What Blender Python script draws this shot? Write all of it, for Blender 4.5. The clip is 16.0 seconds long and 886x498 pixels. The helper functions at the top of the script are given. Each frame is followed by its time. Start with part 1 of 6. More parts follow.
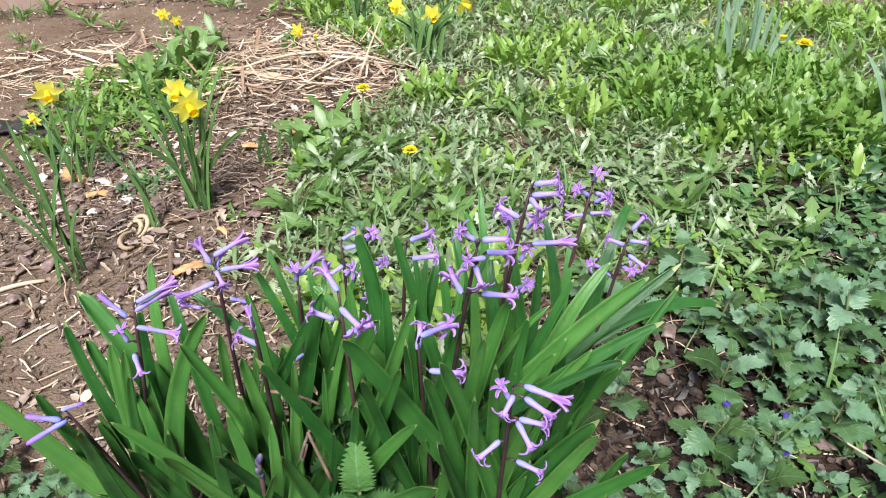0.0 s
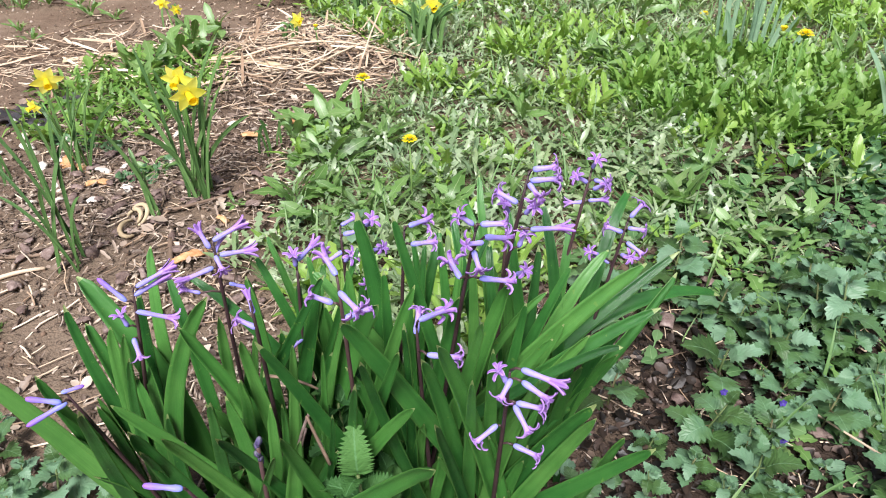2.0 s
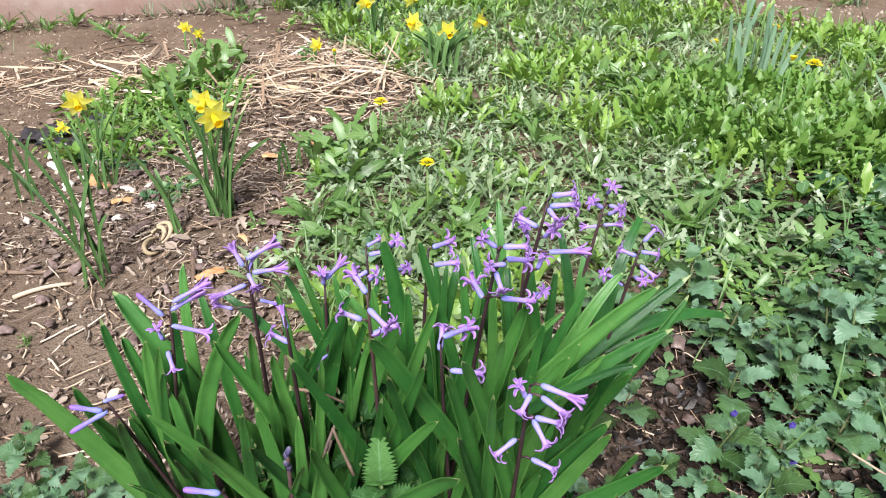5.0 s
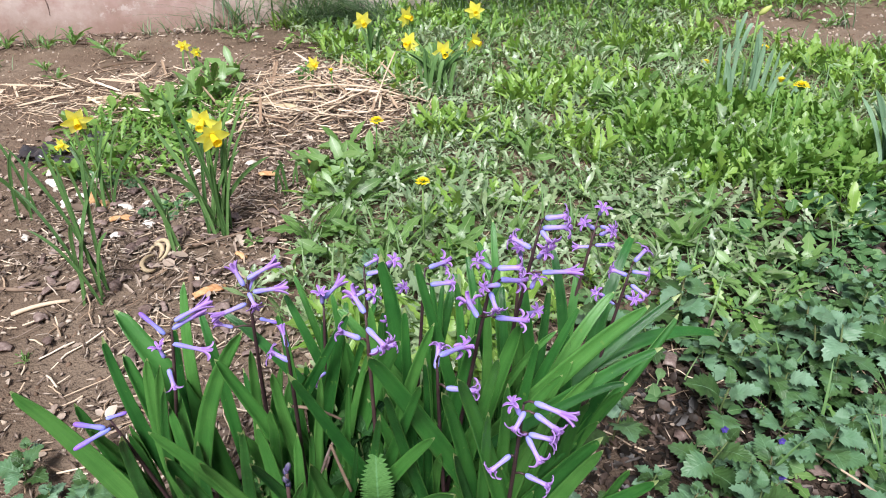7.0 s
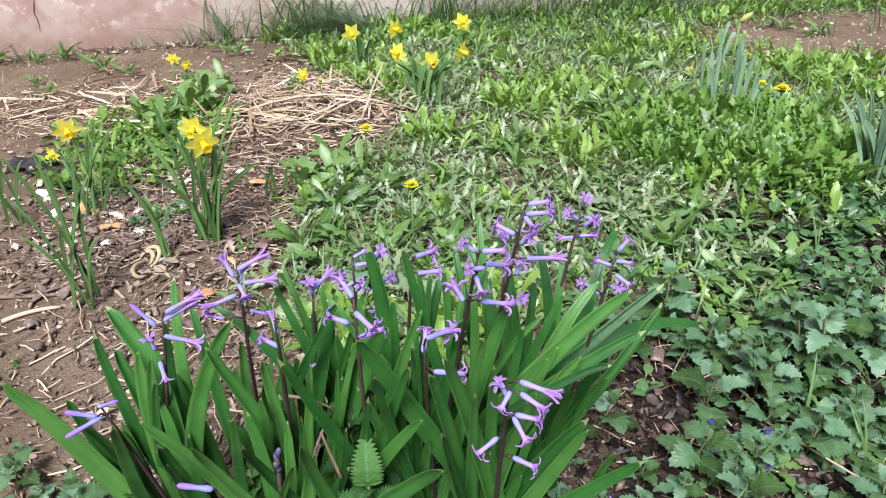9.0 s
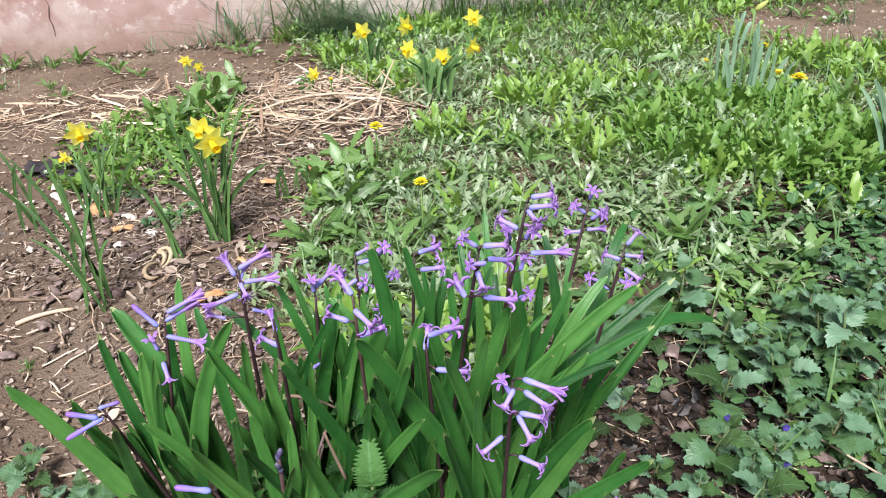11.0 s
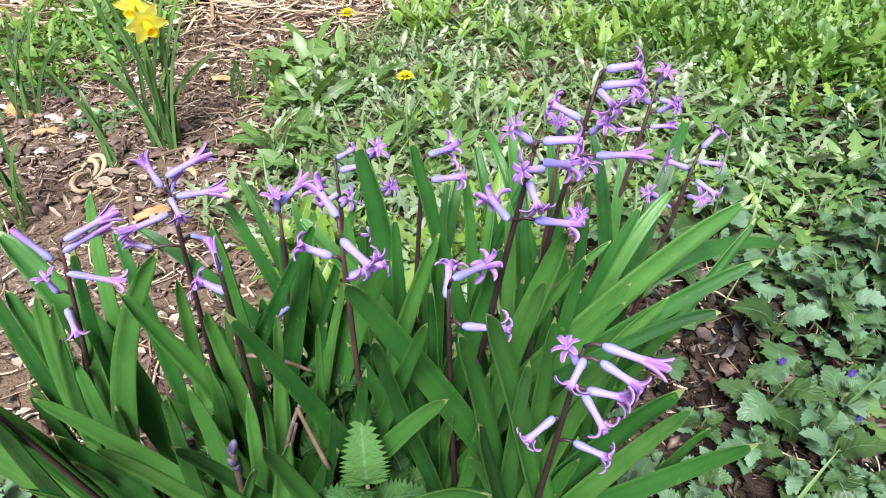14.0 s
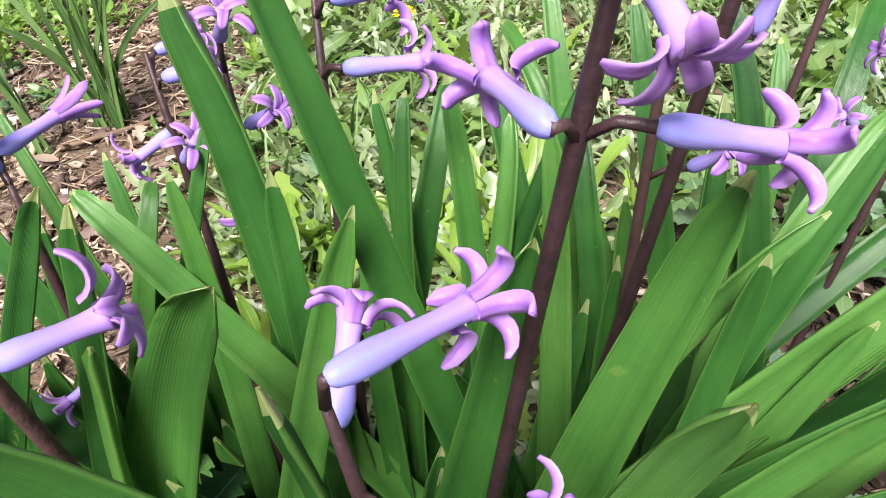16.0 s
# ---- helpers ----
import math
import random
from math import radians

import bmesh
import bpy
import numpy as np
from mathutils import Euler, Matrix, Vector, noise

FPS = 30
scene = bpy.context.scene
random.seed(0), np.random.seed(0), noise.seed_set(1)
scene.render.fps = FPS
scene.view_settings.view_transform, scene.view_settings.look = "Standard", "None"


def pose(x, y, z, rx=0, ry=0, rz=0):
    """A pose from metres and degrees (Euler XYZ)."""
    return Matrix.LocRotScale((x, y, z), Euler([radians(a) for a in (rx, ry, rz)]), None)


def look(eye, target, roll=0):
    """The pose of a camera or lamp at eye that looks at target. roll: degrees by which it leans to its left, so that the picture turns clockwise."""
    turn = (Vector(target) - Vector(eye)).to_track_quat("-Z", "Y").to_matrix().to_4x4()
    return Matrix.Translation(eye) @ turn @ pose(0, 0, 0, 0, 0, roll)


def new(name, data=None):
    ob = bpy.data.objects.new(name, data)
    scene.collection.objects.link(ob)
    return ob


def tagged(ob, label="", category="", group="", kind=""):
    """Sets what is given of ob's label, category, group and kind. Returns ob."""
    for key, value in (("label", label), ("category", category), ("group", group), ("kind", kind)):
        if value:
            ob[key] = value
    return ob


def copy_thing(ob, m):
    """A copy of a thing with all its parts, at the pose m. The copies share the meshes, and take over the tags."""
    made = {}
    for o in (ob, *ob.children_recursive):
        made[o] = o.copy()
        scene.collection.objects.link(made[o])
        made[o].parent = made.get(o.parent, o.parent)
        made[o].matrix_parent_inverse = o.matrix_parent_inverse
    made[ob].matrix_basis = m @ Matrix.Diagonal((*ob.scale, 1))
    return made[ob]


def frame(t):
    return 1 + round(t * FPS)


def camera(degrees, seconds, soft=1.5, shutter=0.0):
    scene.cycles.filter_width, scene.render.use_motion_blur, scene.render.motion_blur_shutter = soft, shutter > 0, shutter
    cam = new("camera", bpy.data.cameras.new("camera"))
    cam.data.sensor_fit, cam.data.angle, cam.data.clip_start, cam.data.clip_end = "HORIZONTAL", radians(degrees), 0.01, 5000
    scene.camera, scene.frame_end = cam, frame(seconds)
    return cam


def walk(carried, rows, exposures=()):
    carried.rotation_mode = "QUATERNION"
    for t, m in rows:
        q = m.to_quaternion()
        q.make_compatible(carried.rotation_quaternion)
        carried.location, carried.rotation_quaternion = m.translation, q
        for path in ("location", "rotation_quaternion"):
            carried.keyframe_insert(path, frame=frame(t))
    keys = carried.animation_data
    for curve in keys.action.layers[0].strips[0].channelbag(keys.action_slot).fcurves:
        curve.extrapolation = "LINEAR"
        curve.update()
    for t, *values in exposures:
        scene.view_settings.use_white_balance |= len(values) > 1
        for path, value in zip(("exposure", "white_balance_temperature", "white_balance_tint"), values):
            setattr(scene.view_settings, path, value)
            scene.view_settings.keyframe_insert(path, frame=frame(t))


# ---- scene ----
cam = camera(66.2, 16.0, soft=1.05)
PATH = [
    (0, (0.07, 0.16, 0.584), (0.02, 1.797, -0.564), -1.4),
    (0.5, (0.07, 0.157, 0.586), (0.022, 1.807, -0.542), -1.4),
    (1, (0.07, 0.156, 0.586), (0.03, 1.805, -0.546), -1.3),
    (1.5, (0.071, 0.156, 0.583), (0.019, 1.791, -0.567), -1.4),
    (2, (0.071, 0.156, 0.581), (0.021, 1.78, -0.585), -1.2),
    (2.5, (0.068, 0.177, 0.566), (-0.029, 1.725, -0.696), -3.4),
    (3, (0.055, 0.175, 0.566), (-0.005, 1.759, -0.653), -1.4),
    (3.5, (0.047, 0.166, 0.571), (-0.001, 1.785, -0.602), -0.1),
    (4, (0.047, 0.153, 0.58), (-0.02, 1.801, -0.551), -0.2),
    (4.2, (0.05, 0.149, 0.584), (-0.016, 1.81, -0.528), -0.3),
    (6.3, (0.066, 0.128, 0.603), (-0.036, 1.779, -0.522), -2.0),
    (6.5, (0.064, 0.131, 0.604), (-0.031, 1.79, -0.508), -1.7),
    (7, (0.061, 0.127, 0.606), (0.001, 1.81, -0.473), -0.6),
    (7.5, (0.071, 0.122, 0.61), (-0.001, 1.83, -0.427), -1.3),
    (8, (0.074, 0.121, 0.605), (0.016, 1.834, -0.426), -1.3),
    (8.5, (0.064, 0.107, 0.599), (0.033, 1.817, -0.438), -0.6),
    (10.8, (0.078, 0.114, 0.586), (-0.011, 1.818, -0.456), -2.7),
    (11, (0.077, 0.115, 0.587), (-0.013, 1.819, -0.456), -2.6),
    (11.5, (0.073, 0.117, 0.585), (-0.021, 1.812, -0.473), -2.4),
    (12, (0.073, 0.116, 0.586), (-0.023, 1.814, -0.467), -2.6),
    (12.5, (0.072, 0.117, 0.583), (-0.028, 1.809, -0.479), -2.8),
    (13, (0.069, 0.154, 0.563), (0.023, 1.76, -0.628), -2.5),
    (13.5, (0.06, 0.185, 0.545), (0.042, 1.769, -0.676), -1.5),
    (14, (0.041, 0.242, 0.501), (0.046, 1.804, -0.748), -0.6),
    (14.5, (0.036, 0.329, 0.447), (0.065, 1.87, -0.828), 1.0),
    (15, (0.041, 0.368, 0.412), (0.041, 1.91, -0.862), -0.3),
    (15.5, (0.056, 0.396, 0.383), (-0.015, 1.949, -0.875), -3.4),
    (16, (0.063, 0.419, 0.36), (-0.057, 1.969, -0.897), -5.4),
]
walk(cam, [(t, look(eye, target, roll)) for t, eye, target, roll in PATH], [(0, 0.72, 6350, 12), (4, 0.73, 6350, 12), (6.5, 0.62, 6250, 10), (7.5, 0.56, 6200, 12), (8.5, 0.58, 6200, 12), (11, 0.64, 6250, 12), (12.5, 0.63, 6200, 12), (13.2, 0.79, 6250, 12), (14.5, 0.86, 6500, 12), (15.2, 0.88, 6750, 13), (16.0, 1.0, 6850, 15)])


# ---- world and light: bright overcast spring day ----
world = bpy.data.worlds.new("overcast_sky")
scene.world = world
world.use_nodes = True
sky = world.node_tree.nodes.new("ShaderNodeTexSky")
sky.sky_type = "NISHITA"
sky.sun_disc = False
sky.sun_elevation = radians(52)
sky.sun_rotation = radians(190)
sky.dust_density = 3.0
background = world.node_tree.nodes["Background"]
background.inputs["Strength"].default_value = 0.067
world.node_tree.links.new(sky.outputs["Color"], background.inputs["Color"])
sun_data = bpy.data.lights.new("sun", "SUN")
sun_data.energy = 4.65
sun_data.angle = radians(22)
sun_data.color = (1.0, 0.975, 0.965)
sun = new("sun", sun_data)
sun.matrix_world = look((-0.6, -2.9, 5.2), (0, 0.6, 0))

RNG = random.Random(7)


# ---- material helpers ----
def shader(name, rough=0.6, spec=0.4):
    m = bpy.data.materials.new(name)
    m.use_nodes = True
    nt = m.node_tree
    bsdf = nt.nodes["Principled BSDF"]
    bsdf.inputs["Roughness"].default_value = rough
    bsdf.inputs["Specular IOR Level"].default_value = spec
    return m, nt, bsdf


def node(nt, kind, **values):
    n = nt.nodes.new(kind)
    for key, value in values.items():
        n.inputs[key].default_value = value
    return n


def noise_of(nt, scale, detail=4.0, where=None, rough=0.55):
    n = node(nt, "ShaderNodeTexNoise", Scale=scale, Detail=detail, Roughness=rough)
    if where is None:
        where = nt.nodes.new("ShaderNodeNewGeometry").outputs["Position"]
    nt.links.new(where, n.inputs["Vector"])
    return n.outputs["Fac"]


def ramp(nt, fac, stops):
    r = nt.nodes.new("ShaderNodeValToRGB")
    while len(r.color_ramp.elements) < len(stops):
        r.color_ramp.elements.new(0.5)
    for e, (at, c) in zip(r.color_ramp.elements, stops):
        e.position = at
        e.color = (*c, 1) if len(c) == 3 else c
    nt.links.new(fac, r.inputs["Fac"])
    return r.outputs["Color"]


def mix(nt, fac, a, b, kind="MIX"):
    n = nt.nodes.new("ShaderNodeMix")
    n.data_type, n.blend_type = "RGBA", kind
    for socket, value in ((n.inputs[0], fac), (n.inputs[6], a), (n.inputs[7], b)):
        if isinstance(value, (int, float)):
            socket.default_value = value
        elif isinstance(value, tuple):
            socket.default_value = (*value, 1)
        else:
            nt.links.new(value, socket)
    return n.outputs[2]


def math_of(nt, op, a, b=0.0):
    n = nt.nodes.new("ShaderNodeMath")
    n.operation = op
    for socket, value in zip(n.inputs, (a, b)):
        if isinstance(value, (int, float)):
            socket.default_value = value
        else:
            nt.links.new(value, socket)
    return n.outputs[0]


def bump(nt, bsdf, height, strength=0.3, distance=0.002):
    n = node(nt, "ShaderNodeBump", Strength=strength, Distance=distance)
    nt.links.new(height, n.inputs["Height"])
    nt.links.new(n.outputs["Normal"], bsdf.inputs["Normal"])


def randomness(nt, island):
    if island:
        return nt.nodes.new("ShaderNodeNewGeometry").outputs["Random Per Island"]
    return nt.nodes.new("ShaderNodeObjectInfo").outputs["Random"]


def uv_axis(nt, axis):
    split = nt.nodes.new("ShaderNodeSeparateXYZ")
    nt.links.new(nt.nodes.new("ShaderNodeUVMap").outputs["UV"], split.inputs[0])
    return split.outputs[axis]


def leaf_material(name, tones, rough=0.45, spec=0.45, island=False, rib=None, rib_width=0.03, stripes=0, through_light=0.25, tip=None, edge=None, spots=None, wrinkle=0.0, grain=0.35, drift=None):
    """A leaf: tones from dark to light by plant and by patch, a midrib, fine parallel veins, pale tip and margin."""
    m, nt, bsdf = shader(name, rough, spec)
    patch = noise_of(nt, 38.0, 3.0)
    fine = noise_of(nt, 420.0, 3.0)
    chance = randomness(nt, island)
    pick = math_of(nt, "ADD", math_of(nt, "MULTIPLY", chance, 0.55), math_of(nt, "MULTIPLY", patch, 0.5))
    colour = ramp(nt, pick, [(0.2 + 0.6 * n / (len(tones) - 1), c) for n, c in enumerate(tones)])
    colour = mix(nt, math_of(nt, "MULTIPLY", fine, grain), colour, mix(nt, 1.0, colour, (0.62, 0.66, 0.5), "MULTIPLY"))
    if drift:
        # whole stretches of the mat lean towards a greyer tone, painted for sky sheen
        broad = ramp(nt, noise_of(nt, 5.5, 4.0, rough=0.6), [(0.42, (0, 0, 0)), (0.62, (0.75, 0.75, 0.75))])
        colour = mix(nt, broad, colour, mix(nt, 0.6, colour, drift))
    u, v = uv_axis(nt, 0), uv_axis(nt, 1)
    height = fine
    if stripes:
        wave = math_of(nt, "SINE", math_of(nt, "MULTIPLY", u, 6.2832 * stripes))
        wave = math_of(nt, "MULTIPLY", math_of(nt, "ADD", wave, 1.0), 0.5)
        colour = mix(nt, math_of(nt, "MULTIPLY", wave, 0.22), colour, mix(nt, 1.0, colour, (1.4, 1.25, 1.25), "MULTIPLY"))
        height = math_of(nt, "ADD", fine, math_of(nt, "MULTIPLY", wave, 0.3))
    if stripes:
        lie = nt.nodes.new("ShaderNodeCombineXYZ")
        for socket, value in zip(lie.inputs, (math_of(nt, "MULTIPLY", u, 34.0), math_of(nt, "MULTIPLY", v, 5.0), math_of(nt, "MULTIPLY", chance, 90.0))):
            nt.links.new(value, socket)
        streak = noise_of(nt, 1.0, 4.0, lie.outputs[0], 0.6)
        colour = mix(nt, ramp(nt, streak, [(0.36, (0, 0, 0)), (0.72, (0.6, 0.6, 0.6))]), colour, mix(nt, 1.0, colour, (1.5, 1.38, 1.35), "MULTIPLY"))
        height = math_of(nt, "ADD", height, math_of(nt, "MULTIPLY", streak, 0.6))
    if rib:
        off = math_of(nt, "ABSOLUTE", math_of(nt, "SUBTRACT", u, 0.5))
        near = math_of(nt, "LESS_THAN", off, rib_width)
        colour = mix(nt, math_of(nt, "MULTIPLY", near, 0.6), colour, rib)
    if edge:
        off = math_of(nt, "ABSOLUTE", math_of(nt, "SUBTRACT", u, 0.5))
        colour = mix(nt, math_of(nt, "MULTIPLY", math_of(nt, "GREATER_THAN", off, 0.47), 0.5), colour, edge)
    if tip:
        end = math_of(nt, "GREATER_THAN", v, math_of(nt, "ADD", 0.965, math_of(nt, "MULTIPLY", chance, 0.025)))
        colour = mix(nt, math_of(nt, "MULTIPLY", end, 0.75), colour, tip)
    if spots:
        seen = math_of(nt, "GREATER_THAN", noise_of(nt, 170.0, 4.0), 0.685)
        colour = mix(nt, math_of(nt, "MULTIPLY", seen, 0.55), colour, spots)
    if wrinkle:
        side = math_of(nt, "ABSOLUTE", math_of(nt, "SUBTRACT", u, 0.5))
        vein = math_of(nt, "SINE", math_of(nt, "MULTIPLY", math_of(nt, "SUBTRACT", v, math_of(nt, "MULTIPLY", side, 0.7)), 21.0))
        vein = math_of(nt, "ABSOLUTE", vein)
        line = math_of(nt, "POWER", math_of(nt, "SUBTRACT", 1.0, vein), 4.0)
        colour = mix(nt, math_of(nt, "MULTIPLY", line, 0.16), colour, mix(nt, 1.0, colour, (1.45, 1.3, 1.4), "MULTIPLY"))
        height = math_of(nt, "ADD", math_of(nt, "MULTIPLY", vein, 0.8), fine)
    nt.links.new(colour, bsdf.inputs["Base Color"])
    bump(nt, bsdf, height, 0.35 + wrinkle, 0.0006)
    if through_light:
        thin = nt.nodes.new("ShaderNodeBsdfTranslucent")
        nt.links.new(mix(nt, 1.0, colour, (1.18, 1.18, 0.7), "MULTIPLY"), thin.inputs["Color"])
        both = node(nt, "ShaderNodeMixShader", Fac=through_light)
        nt.links.new(bsdf.outputs[0], both.inputs[1])
        nt.links.new(thin.outputs[0], both.inputs[2])
        nt.links.new(both.outputs[0], nt.nodes["Material Output"].inputs["Surface"])
    return m


def plain_material(name, tones, scale=60.0, rough=0.8, spec=0.2, island=False, mottle=0.6, relief=0.5, low=0.18, high=0.8):
    """Wood, bark, straw, stone: tones by piece and by grain."""
    m, nt, bsdf = shader(name, rough, spec)
    grain = noise_of(nt, scale, 6.0, rough=0.65)
    chance = randomness(nt, island)
    pick = math_of(nt, "ADD", math_of(nt, "MULTIPLY", chance, 1.0 - mottle), math_of(nt, "MULTIPLY", grain, mottle))
    colour = ramp(nt, pick, [(low + (high - low) * n / (len(tones) - 1), c) for n, c in enumerate(tones)])
    nt.links.new(colour, bsdf.inputs["Base Color"])
    bump(nt, bsdf, noise_of(nt, scale * 4, 5.0), relief, 0.001)
    return m


# ---- materials ----
HYACINTH_LEAF = leaf_material("hyacinth_leaf", [(0.014, 0.082, 0.016), (0.034, 0.152, 0.029), (0.056, 0.20, 0.038), (0.095, 0.268, 0.058)], 0.38, 0.7, stripes=26, through_light=0.3, tip=(0.42, 0.5, 0.22), edge=(0.12, 0.27, 0.055), spots=(0.16, 0.29, 0.06))
HYACINTH_STEM = plain_material("hyacinth_stem", [(0.022, 0.012, 0.014), (0.05, 0.026, 0.03), (0.085, 0.05, 0.045)], 90.0, 0.45, 0.4)
DAFFODIL_LEAF = leaf_material("daffodil_leaf", [(0.05, 0.12, 0.035), (0.088, 0.185, 0.056), (0.135, 0.255, 0.085)], 0.4, 0.45, stripes=6, tip=(0.35, 0.38, 0.12))
BLUE_LEAF = leaf_material("blue_green_leaf", [(0.17, 0.30, 0.195), (0.23, 0.38, 0.25), (0.29, 0.45, 0.31)], 0.42, 0.45, stripes=6, through_light=0.35, tip=(0.35, 0.38, 0.2))
NETTLE_LEAF = leaf_material("nettle_leaf", [(0.018, 0.046, 0.010), (0.066, 0.138, 0.04), (0.112, 0.22, 0.118), (0.19, 0.315, 0.205)], 0.44, 0.4, through_light=0.2, rib=(0.16, 0.28, 0.16), rib_width=0.014, wrinkle=0.14)
FRILL_LEAF = leaf_material("frilly_leaf", [(0.025, 0.08, 0.025), (0.05, 0.135, 0.038), (0.085, 0.20, 0.055)], 0.6, 0.15, through_light=0.25, rib=(0.12, 0.26, 0.11), wrinkle=0.2)
NETTLE_STEM = plain_material("nettle_stem", [(0.06, 0.09, 0.03), (0.10, 0.14, 0.05), (0.12, 0.08, 0.05)], 80.0, 0.6)
DANDELION_LEAF = leaf_material("dandelion_leaf", [(0.085, 0.18, 0.042), (0.142, 0.268, 0.07), (0.205, 0.345, 0.118)], 0.38, 0.5, rib=(0.3, 0.4, 0.19), rib_width=0.03, through_light=0.32)
BRIGHT_LEAF = leaf_material("bright_lance_leaf", [(0.12, 0.24, 0.034), (0.205, 0.36, 0.06), (0.295, 0.45, 0.105)], 0.38, 0.5, island=True, rib=(0.34, 0.44, 0.18), through_light=0.34)
LAWN_LEAF = leaf_material("lawn_leaf", [(0.072, 0.138, 0.044), (0.166, 0.26, 0.098), (0.27, 0.364, 0.178), (0.39, 0.462, 0.295)], 0.36, 0.6, island=True, rib=(0.3, 0.4, 0.2), through_light=0.3, drift=(0.30, 0.39, 0.28))
PATCH_LEAF = leaf_material("fresh_leaf", [(0.075, 0.175, 0.03), (0.15, 0.295, 0.055), (0.25, 0.405, 0.105)], 0.42, 0.4, island=True, rib=(0.26, 0.38, 0.14), through_light=0.34)
BROAD_LEAF = leaf_material("broad_leaf", [(0.055, 0.13, 0.045), (0.105, 0.215, 0.08), (0.165, 0.29, 0.12)], 0.55, 0.25, island=True, rib=(0.24, 0.36, 0.18))
DOCK_LEAF = leaf_material("round_leaf", [(0.05, 0.125, 0.05), (0.085, 0.185, 0.08), (0.14, 0.265, 0.135)], 0.38, 0.5, rib=(0.26, 0.38, 0.22))
GRASS = leaf_material("grass_blade", [(0.07, 0.15, 0.045), (0.13, 0.245, 0.08), (0.22, 0.33, 0.14)], 0.45, 0.4, island=True)
WALL_GRASS = leaf_material("tall_grass_blade", [(0.06, 0.115, 0.055), (0.11, 0.19, 0.095), (0.21, 0.31, 0.17)], 0.45, 0.4, island=True, through_light=0.35)
YELLOW = leaf_material("daffodil_petal", [(0.94, 0.89, 0.13), (0.95, 0.92, 0.18), (0.96, 0.94, 0.24)], 0.5, 0.25, through_light=0.45, grain=0.06)
ORANGE = leaf_material("daffodil_trumpet", [(0.95, 0.79, 0.03), (0.96, 0.83, 0.05), (0.97, 0.87, 0.08)], 0.5, 0.25, through_light=0.45, grain=0.08, tip=(0.94, 0.62, 0.02))
PALE_BUD = leaf_material("daffodil_sheath", [(0.42, 0.5, 0.14), (0.52, 0.56, 0.18), (0.62, 0.6, 0.2)], 0.5, 0.3)
DANDELION_YELLOW = leaf_material("dandelion_ray", [(0.82, 0.62, 0.01), (0.88, 0.70, 0.02), (0.92, 0.76, 0.03)], 0.55, 0.2, island=True, through_light=0.2)
GREEN_STEM = leaf_material("flower_stalk", [(0.08, 0.2, 0.04), (0.12, 0.26, 0.06), (0.2, 0.3, 0.1)], 0.5, 0.35, through_light=0.1)
VIOLET_FLOWER = leaf_material("violet_petal", [(0.04, 0.025, 0.2), (0.07, 0.045, 0.3), (0.10, 0.06, 0.36)], 0.5, 0.3)
STRAW = plain_material("straw", [(0.19, 0.12, 0.075), (0.43, 0.315, 0.215), (0.6, 0.475, 0.345), (0.74, 0.635, 0.49)], 50.0, 0.6, 0.3, island=True, mottle=0.3, low=0.08, high=0.92)
STICK = plain_material("dead_stick", [(0.09, 0.062, 0.045), (0.2, 0.14, 0.10), (0.36, 0.28, 0.21)], 40.0, 0.8, 0.2)
LITTER = plain_material("dry_leaf_litter", [(0.038, 0.025, 0.018), (0.108, 0.076, 0.056), (0.205, 0.15, 0.114), (0.34, 0.267, 0.208), (0.52, 0.44, 0.35)], 70.0, 0.5, 0.4, island=True, mottle=0.22, low=0.05, high=0.92)
DRY_LEAF = plain_material("brown_dead_leaf", [(0.065, 0.042, 0.036), (0.13, 0.088, 0.075), (0.21, 0.152, 0.132), (0.33, 0.26, 0.23)], 120.0, 0.6, 0.35, mottle=0.85, relief=1.0, low=0.3, high=0.7)
BARK = plain_material("orange_bark", [(0.24, 0.105, 0.05), (0.46, 0.23, 0.10), (0.62, 0.385, 0.20), (0.73, 0.54, 0.36)], 110.0, 0.75, 0.25, mottle=0.75, relief=0.8, low=0.25, high=0.75)
WHITE_CHIP = plain_material("bleached_chip", [(0.42, 0.37, 0.31), (0.58, 0.53, 0.46), (0.74, 0.70, 0.62)], 70.0, 0.7, 0.3, mottle=0.6)
PALE_PEEL = plain_material("dry_peel", [(0.30, 0.22, 0.13), (0.46, 0.365, 0.23), (0.6, 0.5, 0.34)], 60.0, 0.6, 0.3)
STONE = plain_material("pale_stone", [(0.24, 0.19, 0.155), (0.38, 0.32, 0.265), (0.58, 0.52, 0.44)], 45.0, 0.85, 0.2, island=False)
# leaf mould with tones pushed near black for shade in the nettle gaps
SHADED_MOULD = plain_material("damp_shaded_mould", [(0.004, 0.003, 0.0025), (0.011, 0.008, 0.006), (0.03, 0.02, 0.015), (0.14, 0.095, 0.075)], 70.0, 0.5, 0.4, island=True, mottle=0.25, low=0.05, high=1.0)
CRUMB = plain_material("soil_crumb", [(0.10, 0.065, 0.045), (0.2, 0.135, 0.095), (0.42, 0.34, 0.26)], 60.0, 0.9, 0.1, island=True, mottle=0.3)
CRACK_SHADE = plain_material("crack_shade", [(0.12, 0.08, 0.07), (0.18, 0.125, 0.105), (0.25, 0.18, 0.155)], 80.0, 0.95, 0.1)
BLACK_WASTE = plain_material("wet_black_sheet", [(0.012, 0.012, 0.014), (0.03, 0.028, 0.03), (0.07, 0.065, 0.07)], 40.0, 0.3, 0.5)


